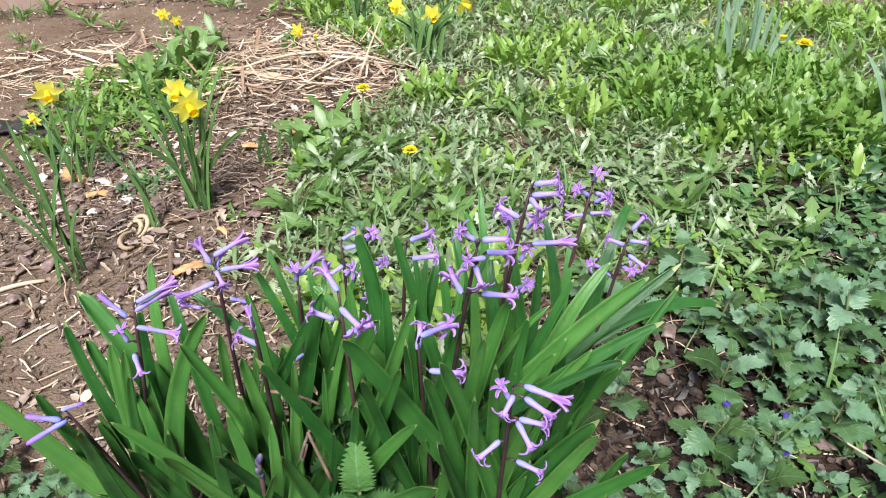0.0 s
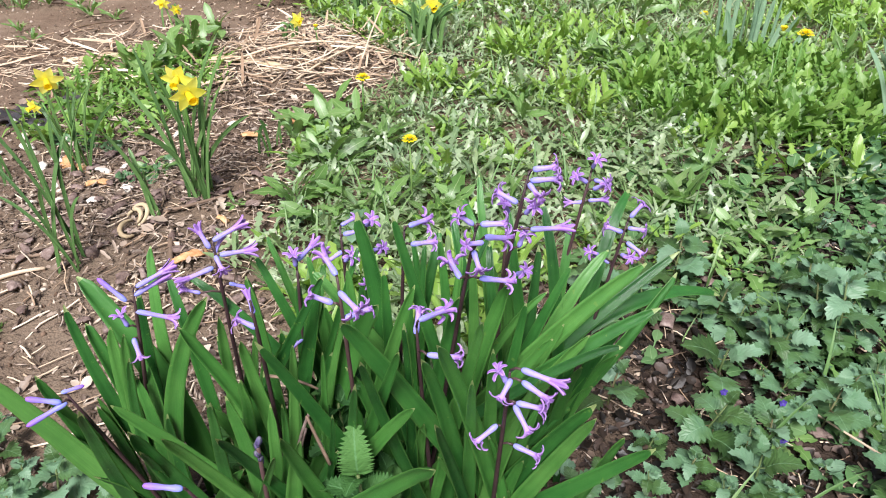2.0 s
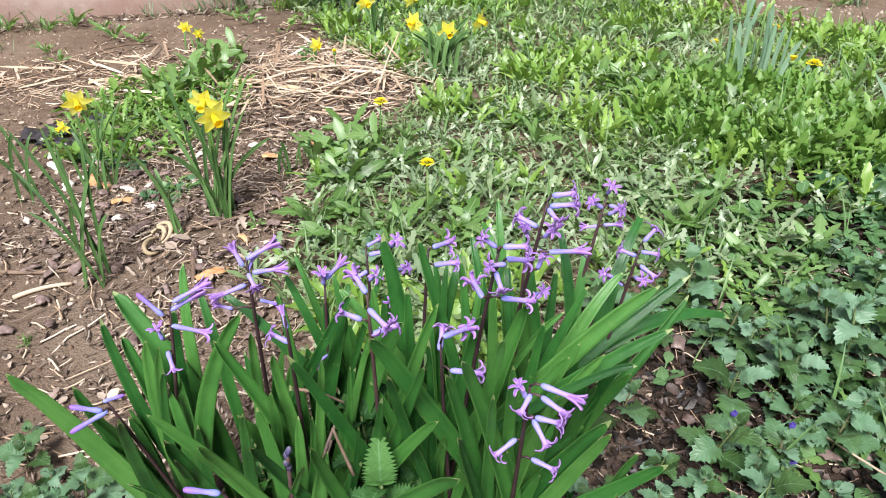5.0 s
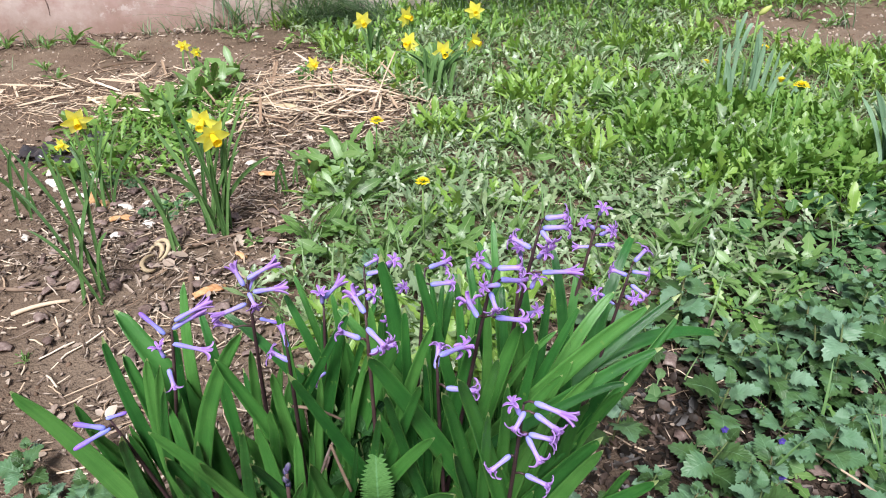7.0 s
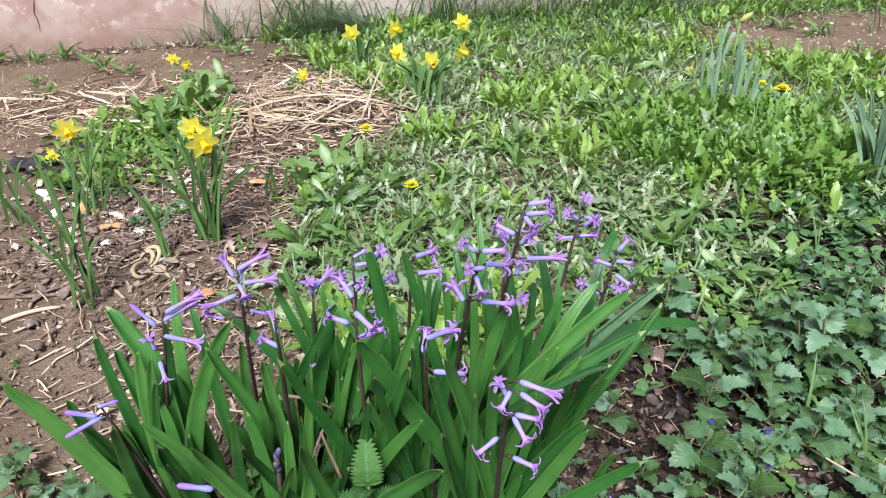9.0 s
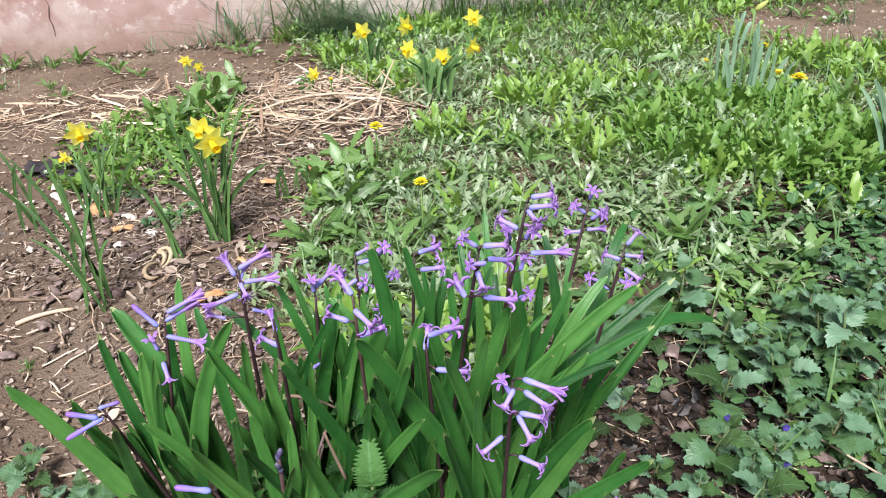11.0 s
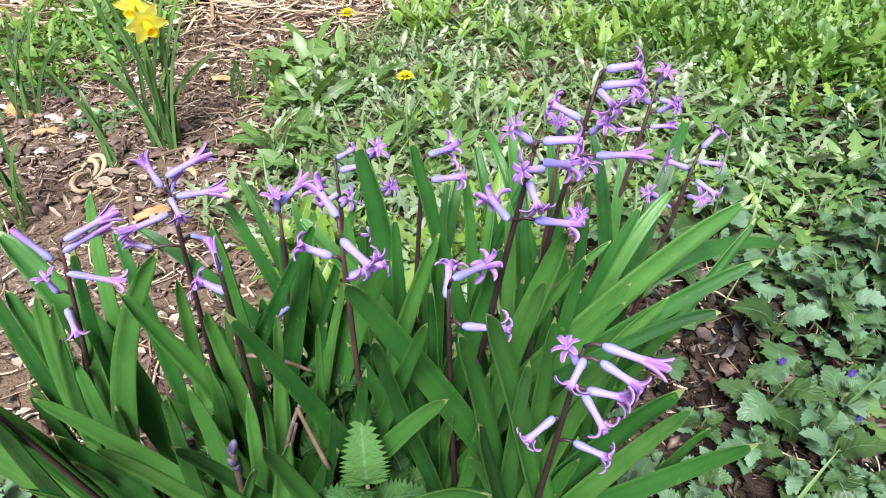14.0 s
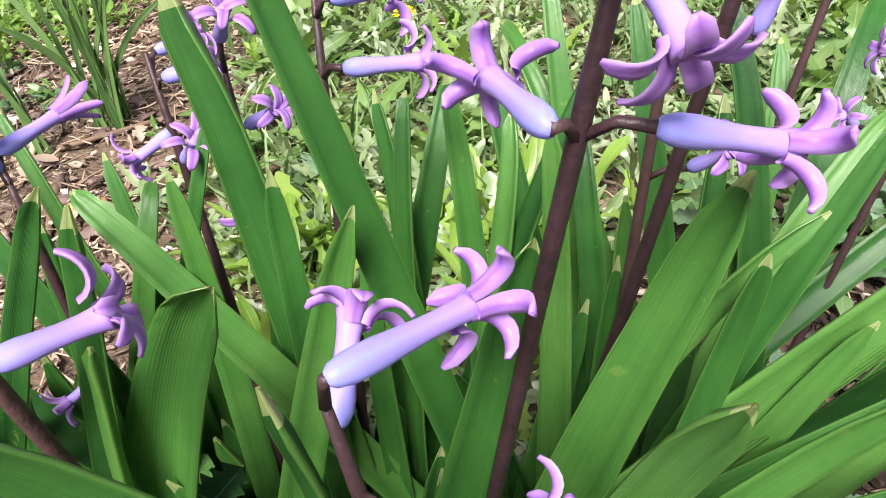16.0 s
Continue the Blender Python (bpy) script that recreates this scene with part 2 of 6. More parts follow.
def soil_material():
    m, nt, bsdf = shader("garden_soil", 0.92, 0.15)
    broad, mid, fine = noise_of(nt, 3.2, 4.0), noise_of(nt, 26.0, 5.0), noise_of(nt, 240.0, 4.0)
    base = ramp(nt, broad, [(0.3, (0.102, 0.071, 0.049)), (0.5, (0.18, 0.133, 0.094)), (0.72, (0.268, 0.21, 0.155))])
    base = mix(nt, math_of(nt, "MULTIPLY", mid, 0.7), base, (0.10, 0.066, 0.048))
    # colour darkened under nettles and hyacinths: damp humus plus painted shade, ragged border
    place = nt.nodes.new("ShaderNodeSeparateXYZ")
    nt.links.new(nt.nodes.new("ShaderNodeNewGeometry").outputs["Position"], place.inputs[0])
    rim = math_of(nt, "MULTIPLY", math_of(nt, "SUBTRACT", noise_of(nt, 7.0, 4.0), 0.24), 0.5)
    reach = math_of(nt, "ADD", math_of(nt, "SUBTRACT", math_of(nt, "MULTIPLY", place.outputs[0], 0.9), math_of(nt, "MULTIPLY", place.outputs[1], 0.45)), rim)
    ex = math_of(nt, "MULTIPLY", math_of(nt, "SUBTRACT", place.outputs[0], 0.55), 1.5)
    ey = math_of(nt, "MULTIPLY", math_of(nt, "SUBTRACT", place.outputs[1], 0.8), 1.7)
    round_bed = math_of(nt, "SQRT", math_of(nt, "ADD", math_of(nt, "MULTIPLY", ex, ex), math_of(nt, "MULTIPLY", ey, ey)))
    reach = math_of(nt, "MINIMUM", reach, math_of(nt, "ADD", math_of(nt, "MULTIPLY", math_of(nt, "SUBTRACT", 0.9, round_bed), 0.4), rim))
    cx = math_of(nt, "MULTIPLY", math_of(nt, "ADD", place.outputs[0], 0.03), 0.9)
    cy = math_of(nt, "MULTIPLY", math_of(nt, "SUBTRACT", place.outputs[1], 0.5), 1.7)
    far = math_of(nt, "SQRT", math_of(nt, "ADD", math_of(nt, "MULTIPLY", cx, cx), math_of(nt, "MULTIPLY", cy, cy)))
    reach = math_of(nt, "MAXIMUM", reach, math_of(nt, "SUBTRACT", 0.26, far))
    humus_shade = ramp(nt, reach, [(0.0, (0, 0, 0)), (0.12, (1, 1, 1))])
    base = mix(nt, math_of(nt, "MULTIPLY", humus_shade, 0.92), base, (0.032, 0.022, 0.017))
    grit = math_of(nt, "GREATER_THAN", fine, 0.66)
    base = mix(nt, math_of(nt, "MULTIPLY", math_of(nt, "MULTIPLY", grit, 0.45), math_of(nt, "SUBTRACT", 1.0, math_of(nt, "MULTIPLY", humus_shade, 0.85))), base, (0.36, 0.29, 0.22))
    nt.links.new(base, bsdf.inputs["Base Color"])
    bump(nt, bsdf, math_of(nt, "ADD", math_of(nt, "MULTIPLY", mid, 2.0), fine), 0.9, 0.006)
    return m


def plaster_material():
    m, nt, bsdf = shader("stained_pink_plaster", 0.9, 0.15)
    broad, blot, fine = noise_of(nt, 2.4, 5.0), noise_of(nt, 6.5, 6.0, rough=0.65), noise_of(nt, 90.0, 5.0)
    base = ramp(nt, broad, [(0.32, (0.29, 0.16, 0.135)), (0.5, (0.38, 0.245, 0.22)), (0.68, (0.46, 0.335, 0.31))])
    white = ramp(nt, blot, [(0.44, (0, 0, 0)), (0.56, (1, 1, 1))])
    base = mix(nt, math_of(nt, "MULTIPLY", white, 0.5), base, (0.62, 0.55, 0.50))
    mud = ramp(nt, noise_of(nt, 3.1, 6.0, rough=0.7), [(0.55, (0, 0, 0)), (0.68, (1, 1, 1))])
    base = mix(nt, math_of(nt, "MULTIPLY", mud, 0.6), base, (0.22, 0.15, 0.10))
    base = mix(nt, math_of(nt, "MULTIPLY", fine, 0.3), base, (0.36, 0.28, 0.23))
    flake = ramp(nt, noise_of(nt, 17.0, 7.0, rough=0.7), [(0.57, (0, 0, 0)), (0.62, (1, 1, 1))])
    base = mix(nt, math_of(nt, "MULTIPLY", flake, 0.55), base, (0.66, 0.6, 0.56))
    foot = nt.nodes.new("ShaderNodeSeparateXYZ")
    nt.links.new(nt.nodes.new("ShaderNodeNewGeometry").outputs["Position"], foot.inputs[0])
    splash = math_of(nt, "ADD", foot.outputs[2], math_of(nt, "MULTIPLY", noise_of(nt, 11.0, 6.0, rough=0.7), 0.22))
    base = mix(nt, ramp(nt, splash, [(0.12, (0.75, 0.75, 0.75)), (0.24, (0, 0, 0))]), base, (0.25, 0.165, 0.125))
    # a paler, rubbed stretch along the middle of the wall
    along = nt.nodes.new("ShaderNodeSeparateXYZ")
    nt.links.new(nt.nodes.new("ShaderNodeNewGeometry").outputs["Position"], along.inputs[0])
    rub = ramp(nt, math_of(nt, "ADD", along.outputs[0], math_of(nt, "ADD", noise_of(nt, 4.0, 5.0), 0.3)), [(0.0, (0, 0, 0)), (0.5, (1, 1, 1))])
    base = mix(nt, math_of(nt, "MULTIPLY", rub, 0.6), base, (0.62, 0.56, 0.51))
    nt.links.new(base, bsdf.inputs["Base Color"])
    bump(nt, bsdf, math_of(nt, "ADD", blot, math_of(nt, "MULTIPLY", fine, 0.3)), 0.5, 0.004)
    return m


def petal_material():
    """Lilac petals with a darker stripe down the middle."""
    m, nt, bsdf = shader("hyacinth_petal", 0.42, 0.3)
    off = math_of(nt, "ABSOLUTE", math_of(nt, "SUBTRACT", uv_axis(nt, 0), 0.5))
    stripe = ramp(nt, off, [(0.02, (0.28, 0.115, 0.46)), (0.2, (0.39, 0.21, 0.58)), (0.5, (0.50, 0.32, 0.66))])
    colour = mix(nt, math_of(nt, "MULTIPLY", noise_of(nt, 260.0), 0.3), stripe, (0.40, 0.22, 0.72))
    nt.links.new(colour, bsdf.inputs["Base Color"])
    bump(nt, bsdf, noise_of(nt, 900.0, 3.0), 0.2, 0.0004)
    thin = nt.nodes.new("ShaderNodeBsdfTranslucent")
    nt.links.new(colour, thin.inputs["Color"])
    both = node(nt, "ShaderNodeMixShader", Fac=0.25)
    nt.links.new(bsdf.outputs[0], both.inputs[1])
    nt.links.new(thin.outputs[0], both.inputs[2])
    nt.links.new(both.outputs[0], nt.nodes["Material Output"].inputs["Surface"])
    return m


def tube_material(name, base, middle, end):
    """The waxy flower tube: blue-violet at the stalk, lilac at the mouth."""
    m, nt, bsdf = shader(name, 0.52, 0.25)
    along = uv_axis(nt, 1)
    wobble = math_of(nt, "ADD", along, math_of(nt, "MULTIPLY", math_of(nt, "SUBTRACT", noise_of(nt, 200.0), 0.5), 0.2))
    colour = ramp(nt, wobble, [(0.1, base), (0.5, middle), (0.9, end)])
    lines = math_of(nt, "SINE", math_of(nt, "MULTIPLY", uv_axis(nt, 0), 6.2832 * 6))
    colour = mix(nt, math_of(nt, "MULTIPLY", math_of(nt, "ADD", lines, 1.0), 0.12), colour, (0.26, 0.12, 0.55))
    nt.links.new(colour, bsdf.inputs["Base Color"])
    bsdf.inputs["Subsurface Weight"].default_value = 0.11
    bsdf.inputs["Subsurface Radius"].default_value = (0.002, 0.002, 0.003)
    bsdf.inputs["Subsurface Scale"].default_value = 0.5
    bump(nt, bsdf, noise_of(nt, 700.0, 3.0), 0.15, 0.0004)
    return m


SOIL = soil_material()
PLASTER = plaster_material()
PETAL = petal_material()
TUBE = tube_material("hyacinth_tube", (0.23, 0.27, 0.67), (0.33, 0.27, 0.66), (0.42, 0.235, 0.62))
BUD = tube_material("hyacinth_bud", (0.22, 0.30, 0.76), (0.25, 0.24, 0.72), (0.25, 0.11, 0.54))
GREY_BUD = tube_material("young_bud", (0.03, 0.04, 0.055), (0.04, 0.05, 0.065), (0.10, 0.115, 0.10))


# ---- mesh helpers ----
def mesh_of(name, verts, faces, uvs=None, smooth=True):
    me = bpy.data.meshes.new(name)
    me.from_pydata([tuple(v) for v in verts], [], [tuple(f) for f in faces])
    if uvs is not None:
        layer = me.uv_layers.new(name="UVMap")
        idx = np.empty(len(me.loops), dtype=np.int32)
        me.loops.foreach_get("vertex_index", idx)
        layer.data.foreach_set("uv", np.asarray(uvs, dtype=np.float32)[idx].ravel())
    if smooth:
        me.polygons.foreach_set("use_smooth", np.ones(len(me.polygons), dtype=bool))
    me.update()
    return me


def part(name, me, material, parent, label="", m=None):
    """One mesh as a part of a thing or of a part."""
    if material is not None and not me.materials:
        me.materials.append(material)
    ob = new(name, me)
    ob.parent = parent
    if m is not None:
        ob.matrix_basis = m
    if label:
        ob["label"] = label
    return ob


def thing(name, x, y, z, label, category, group="", turn=0.0):
    ob = new(name)
    ob.empty_display_size = 0.02
    ob.matrix_basis = pose(x, y, z, 0, 0, turn)
    return tagged(ob, label, category, group)


def lump(name, me, material, x, y, z, label, category, group="", m=None, kind=""):
    """A thing that is one mesh."""
    if not me.materials:
        me.materials.append(material)
    ob = new(name, me)
    ob.matrix_basis = Matrix.Translation((x, y, z)) @ (m or Matrix())
    return tagged(ob, label, category, group, kind)


def bezier(p0, p1, p2, s):
    return p0 * (1 - s) ** 2 + p1 * (2 * s * (1 - s)) + p2 * s * s


def strap(name, p0, p1, p2, width, across, steps=14, channel=0.25, thick=0.0009, shape=None, twist=0.0):
    """A strap leaf with a channelled upper face, closed underneath, along a bent line."""
    p0, p1, p2, across = Vector(p0), Vector(p1), Vector(p2), Vector(across)
    verts, uvs, faces = [], [], []
    cols = (-0.5, -0.27, 0.0, 0.27, 0.5)
    for i in range(steps + 1):
        s = i / steps
        c = bezier(p0, p1, p2, s)
        t = ((p1 - p0) * (1 - s) + (p2 - p1) * s).normalized()
        a = across.copy()
        a.rotate(Matrix.Rotation(twist * s, 3, t))
        a = (a - t * a.dot(t)).normalized()
        n = a.cross(t)
        w = width * (shape(s) if shape else 1.0)
        hood = max(0.0, (s - 0.84) / 0.16) ** 2 if thick > 0.001 else 0.0
        for side in (1, -1):
            for u in cols:
                lift = (channel * (1 + 1.6 * hood) * w) * (4 * u * u) + 0.10 * width * hood - (0.0 if side > 0 else thick * min(1.0, w / (width * 0.3)))
                verts.append(c + a * (u * w) + n * lift)
                uvs.append((u + 0.5, s))
    k = len(cols)
    for i in range(steps):
        r, q = i * 2 * k, (i + 1) * 2 * k
        for j in range(k - 1):
            faces.append((r + j, r + j + 1, q + j + 1, q + j))
            faces.append((r + k + j + 1, r + k + j, q + k + j, q + k + j + 1))
        faces.append((r + k, r, q, q + k))
        faces.append((r + k - 1, r + 2 * k - 1, q + 2 * k - 1, q + k - 1))
    return mesh_of(name, verts, faces, uvs)


def tube(name, points, radii, sides=8, caps=True):
    """A round rod through points, with its own thickness at each."""
    points = [Vector(p) for p in points]
    verts, uvs, faces = [], [], []
    ref = Vector((0.3, 0.9, 0.2)).normalized()
    for i, p in enumerate(points):
        t = (points[min(i + 1, len(points) - 1)] - points[max(i - 1, 0)]).normalized()
        a = t.cross(ref if abs(t.dot(ref)) < 0.95 else Vector((1, 0, 0))).normalized()
        b = t.cross(a)
        for j in range(sides):
            g = 2 * math.pi * j / sides
            verts.append(p + (a * math.cos(g) + b * math.sin(g)) * radii[i])
            uvs.append((j / sides, i / (len(points) - 1)))
    for i in range(len(points) - 1):
        for j in range(sides):
            k = (j + 1) % sides
            faces.append((i * sides + j, i * sides + k, (i + 1) * sides + k, (i + 1) * sides + j))
    if caps:
        faces.append(tuple(reversed(range(sides))))
        faces.append(tuple(range((len(points) - 1) * sides, len(points) * sides)))
    return mesh_of(name, verts, faces, uvs)


def joined(pieces):
    """Many (verts, faces, uvs) pieces as one."""
    verts, faces, uvs, n = [], [], [], 0
    for v, f, u in pieces:
        verts.append(v)
        uvs.append(u)
        faces += [tuple(n + i for i in face) for face in f]
        n += len(v)
    return np.concatenate(verts), faces, np.concatenate(uvs)


def flat_leaf(widths, lean=None, fold=0.15, droop=0.25):
    """A leaf of length 1 along y: half widths along it, how far each edge point leans forward, the fold at the rib, and the droop."""
    n = len(widths)
    verts, uvs, faces = [], [], []
    for i, w in enumerate(widths):
        s = i / (n - 1)
        z = -droop * s * s
        d = lean[i] if lean else 0.0
        verts += [(-w, s + d, z + fold * w), (0, s, z), (w, s + d, z + fold * w)]
        uvs += [(0.0, s), (0.5, s), (1.0, s)]
    for i in range(n - 1):
        a = 3 * i
        faces += [(a, a + 1, a + 4, a + 3), (a + 1, a + 2, a + 5, a + 4)]
    return np.array(verts), faces, np.array(uvs)


def turned(leaf, m):
    v, f, u = leaf
    m = np.array(m)
    return v @ m[:3, :3].T + m[:3, 3], f, u


def leaf_pose(x, y, z, yaw, rise, size, roll=0.0):
    return Matrix.Translation((x, y, z)) @ Euler((0, 0, yaw)).to_matrix().to_4x4() @ Euler((rise, roll, 0)).to_matrix().to_4x4() @ Matrix.Diagonal((size, size, size, 1))


def ruffled(leaf, amount, turns, seed):
    """The same leaf with a wavy margin and a sideways sweep."""
    v = leaf[0].copy()
    v[:, 2] += amount * np.abs(v[:, 0]) * np.sin(v[:, 1] * turns + np.sign(v[:, 0]) * 1.3 + seed)
    v[:, 0] += 0.12 * math.sin(seed * 2.3) * v[:, 1] ** 2
    return v, leaf[1], leaf[2]


SPOONS = [ruffled(flat_leaf([0.025, 0.03, 0.05, 0.12 * k, 0.19 * k, 0.21 * k, 0.17 * k, 0.02], None, f, d), 0.5, 14, n) for n, (k, f, d) in enumerate(((1.0, 0.25, 0.35), (0.8, 0.4, 0.15), (1.2, 0.15, 0.5), (0.95, 0.3, 0.0)))]


def meadow_leaf(wide, lobed, fold, droop, seed):
    """A leaf with a narrow foot, widest beyond its middle, a rounded tip, and backward-pointing lobes if wanted."""
    n, widths, lean = 13, [], []
    for i in range(n):
        s = i / (n - 1)
        w = wide * (0.16 + 0.84 * math.sin(math.pi / 2 * min(1.0, s / 0.7)) ** 1.8)
        if s > 0.7:
            w = wide * max(0.04, math.sqrt(max(0.0, 1 - ((s - 0.7) / 0.305) ** 2)))
        notch = lobed and 0.2 < s < 0.88
        widths.append(w * ((1.12 if i % 2 else 0.46) if notch else 1.0))
        lean.append(-0.035 if notch and i % 2 else 0.0)
    return ruffled(flat_leaf(widths, lean, fold, droop), 0.4, 9, seed)


TONGUES = [meadow_leaf(w, False, f, d, n) for n, (w, f, d) in enumerate(((0.075, 0.35, 0.35), (0.095, 0.2, 0.2), (0.06, 0.45, 0.5), (0.085, 0.3, 0.05)))]
LOBES = [meadow_leaf(w, True, f, d, n + 5) for n, (w, f, d) in enumerate(((0.115, 0.3, 0.3), (0.14, 0.2, 0.15), (0.09, 0.4, 0.45), (0.12, 0.3, 0.0)))]
OVATE = flat_leaf([0.03, 0.2, 0.28, 0.27, 0.18, 0.02])
ROUND = flat_leaf([0.06, 0.34, 0.46, 0.46, 0.32, 0.04], [0, -0.06, 0, 0, 0, 0], 0.1, 0.2)
THIN = flat_leaf([0.006, 0.008, 0.008, 0.006, 0.004, 0.001], None, 0.3, 0.55)
BLADE = flat_leaf([0.02, 0.024, 0.02, 0.014, 0.002], None, 0.4, 0.35)
FLAKE = flat_leaf([0.12, 0.3, 0.36, 0.25, 0.06], [0.04, -0.05, 0.06, 0.0, 0.0], 0.35, -0.2)

SHRED = flat_leaf([0.05, 0.09, 0.07, 0.1, 0.03], [0, 0.03, -0.02, 0.02, 0], 0.5, -0.15)
SPLIT = flat_leaf([0.04, 0.22, 0.12, 0.3, 0.2, 0.05], [0.0, 0.05, 0.0, -0.08, 0.03, 0.1], 0.6, 0.25)


# ---- ground ----
def mound(x, y, cx, cy, r, h):
    d = ((x - cx) ** 2 + (y - cy) ** 2) / (r * r)
    return h * math.exp(-d)


def ground_z(x, y):
    z = 0.012 * noise.noise((x * 2.3, y * 2.3, 3.1)) + 0.007 * noise.noise((x * 9, y * 9, 1.7)) + 0.005 * noise.noise((x * 31, y * 31, 5.0))
    return z + mound(x, y, -0.27, 1.7, 0.22, 0.035) + mound(x, y, 0.7, 1.45, 0.35, 0.03)


def ground():
    def lines(lo, hi, step, far):
        inner = list(np.arange(lo, hi + step / 2, step))
        out, d = [], step
        while d < far:
            d *= 1.7
            out.append(d)
        return [lo - o for o in reversed(out)] + inner + [hi + o for o in out]
    xs, ys = lines(-2.0, 2.0, 0.02, 900.0), lines(0.1, 3.2, 0.02, 900.0)
    verts = [(x, y, ground_z(x, y) if abs(x) < 2.6 and -0.4 < y < 3.8 else 0.0) for y in ys for x in xs]
    w = len(xs)
    faces = [(j * w + i, j * w + i + 1, (j + 1) * w + i + 1, (j + 1) * w + i) for j in range(len(ys) - 1) for i in range(w - 1)]
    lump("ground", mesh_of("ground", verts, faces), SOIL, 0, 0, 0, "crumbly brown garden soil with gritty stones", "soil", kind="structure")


ground()


def wall_line(x):
    return 2.43 + 0.27 * (x + 0.9)


def back_wall():
    """A rough plastered wall, its face uneven."""
    n, h = 220, 26
    x0, x1, top, thick = -5.0, 5.0, 1.9, 0.24
    verts, faces = [], []
    for j in range(h + 1):
        z = -0.05 + (top + 0.05) * j / h
        for i in range(n + 1):
            x = x0 + (x1 - x0) * i / n
            dip = 0.012 * noise.noise((x * 1.7, 0, z * 2.0)) + 0.006 * noise.noise((x * 8, 3, z * 8))
            verts.append((x, wall_line(x) + dip, z))
    back = len(verts)
    for i in range(n + 1):
        x = x0 + (x1 - x0) * i / n
        verts += [(x - 0.06, wall_line(x) + thick, top), (x - 0.06, wall_line(x) + thick, -0.05)]
    w = n + 1
    for j in range(h):
        for i in range(n):
            faces.append((j * w + i, j * w + i + 1, (j + 1) * w + i + 1, (j + 1) * w + i))
    for i in range(n):
        a, b = back + 2 * i, back + 2 * i + 2
        faces.append((h * w + i, h * w + i + 1, b, a))
        faces.append((a, b, b + 1, a + 1))
    faces.append(tuple([j * w for j in range(h + 1)] + [back, back + 1]))
    faces.append(tuple([j * w + n for j in range(h, -1, -1)] + [back + 2 * n + 1, back + 2 * n]))
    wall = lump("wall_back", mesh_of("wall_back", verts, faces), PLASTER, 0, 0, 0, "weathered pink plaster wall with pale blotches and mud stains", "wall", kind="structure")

    # a jagged crack running down: dark strip on the plaster, coloured as its shade
    edge, n = [], 14
    for i in range(n + 1):
        s = i / n
        x = CRACK[0][0] + (CRACK[1][0] - CRACK[0][0]) * s + 0.012 * noise.noise((s * 7, 2.0, 0.0))
        z = CRACK[0][1] + (CRACK[1][1] - CRACK[0][1]) * s
        half = 0.0006 * (0.5 + abs(noise.noise((s * 11, 5.0, 0.0))) * 2)
        dip = 0.012 * noise.noise((x * 1.7, 0, z * 2.0)) + 0.006 * noise.noise((x * 8, 3, z * 8))
        edge += [(x - half, wall_line(x - half) + dip - 0.003, z), (x + half, wall_line(x + half) + dip - 0.003, z), (x, wall_line(x) + dip + 0.01, z)]
    sides = [(3 * i + k, 3 * i + (k + 1) % 3, 3 * i + 3 + (k + 1) % 3, 3 * i + 3 + k) for i in range(n) for k in range(3)]
    part("crack", mesh_of("crack", edge, sides, smooth=False), CRACK_SHADE, wall, "jagged plaster crack, a dark strip coloured as its shade")


CRACK = ((-1.262, 0.34), (-1.273, 0.07))
back_wall()


# ---- hyacinths ----
def strap_shape(s):
    w = min(1.0, 0.55 + 0.9 * s)
    if s > 0.42:
        w *= 1 - 0.58 * ((s - 0.42) / 0.58) ** 1.35
    if s > 0.9:
        w *= max(0.0, 1 - ((s - 0.9) / 0.1) ** 2.4) ** 0.6
    return max(w, 0.07)


def lathe(name, profile, sides=14):
    return tube(name, [(0, 0, z) for z, r in profile], [r for z, r in profile], sides)


def petal_mesh(name, opening):
    """A fleshy petal that starts at the tube's mouth and curls back the more the flower is open."""
    steps = 8
    verts, uvs, faces = [], [], []
    r, z = 0.088, 0.68
    path = []
    for i in range(steps + 1):
        s = i / steps
        path.append((r, z, radians(6 + opening * (8 + 128 * s ** 0.8))))
        bend = path[-1][2]
        r += math.sin(bend) * 0.47 / steps
        z += math.cos(bend) * 0.47 / steps
    for i, (r, z, bend) in enumerate(path):
        s = i / steps
        w = 0.062 + 0.022 * math.sin(math.pi * min(1, s * 1.1)) if s < 0.8 else 0.072 * max(0.10, 1 - ((s - 0.8) / 0.2) ** 2) ** 0.5
        nr, nz = -math.cos(bend), math.sin(bend)
        for side in (1, -1):
            for u in (-1.0, -0.5, 0.0, 0.5, 1.0):
                up = 0.35 * w * u * u * (1 - 0.5 * s) + (0.022 if side > 0 else -0.022) * (1 - u * u * 0.85)
                verts.append((r + nr * up, w * u, z + nz * up))
                uvs.append((0.5 + 0.5 * u, s))
    for i in range(steps):
        a, b = i * 10, (i + 1) * 10
        for j in range(4):
            faces.append((a + j, a + j + 1, b + j + 1, b + j))
            faces.append((a + 5 + j + 1, a + 5 + j, b + 5 + j, b + 5 + j + 1))
        faces.append((a + 5, a, b, b + 5))
        faces.append((a + 4, a + 9, b + 9, b + 4))
    e = steps * 10
    faces.append((e, e + 1, e + 2, e + 3, e + 4, e + 9, e + 8, e + 7, e + 6, e + 5))
    me = mesh_of(name, verts, faces, uvs)
    me.materials.append(PETAL)
    return me


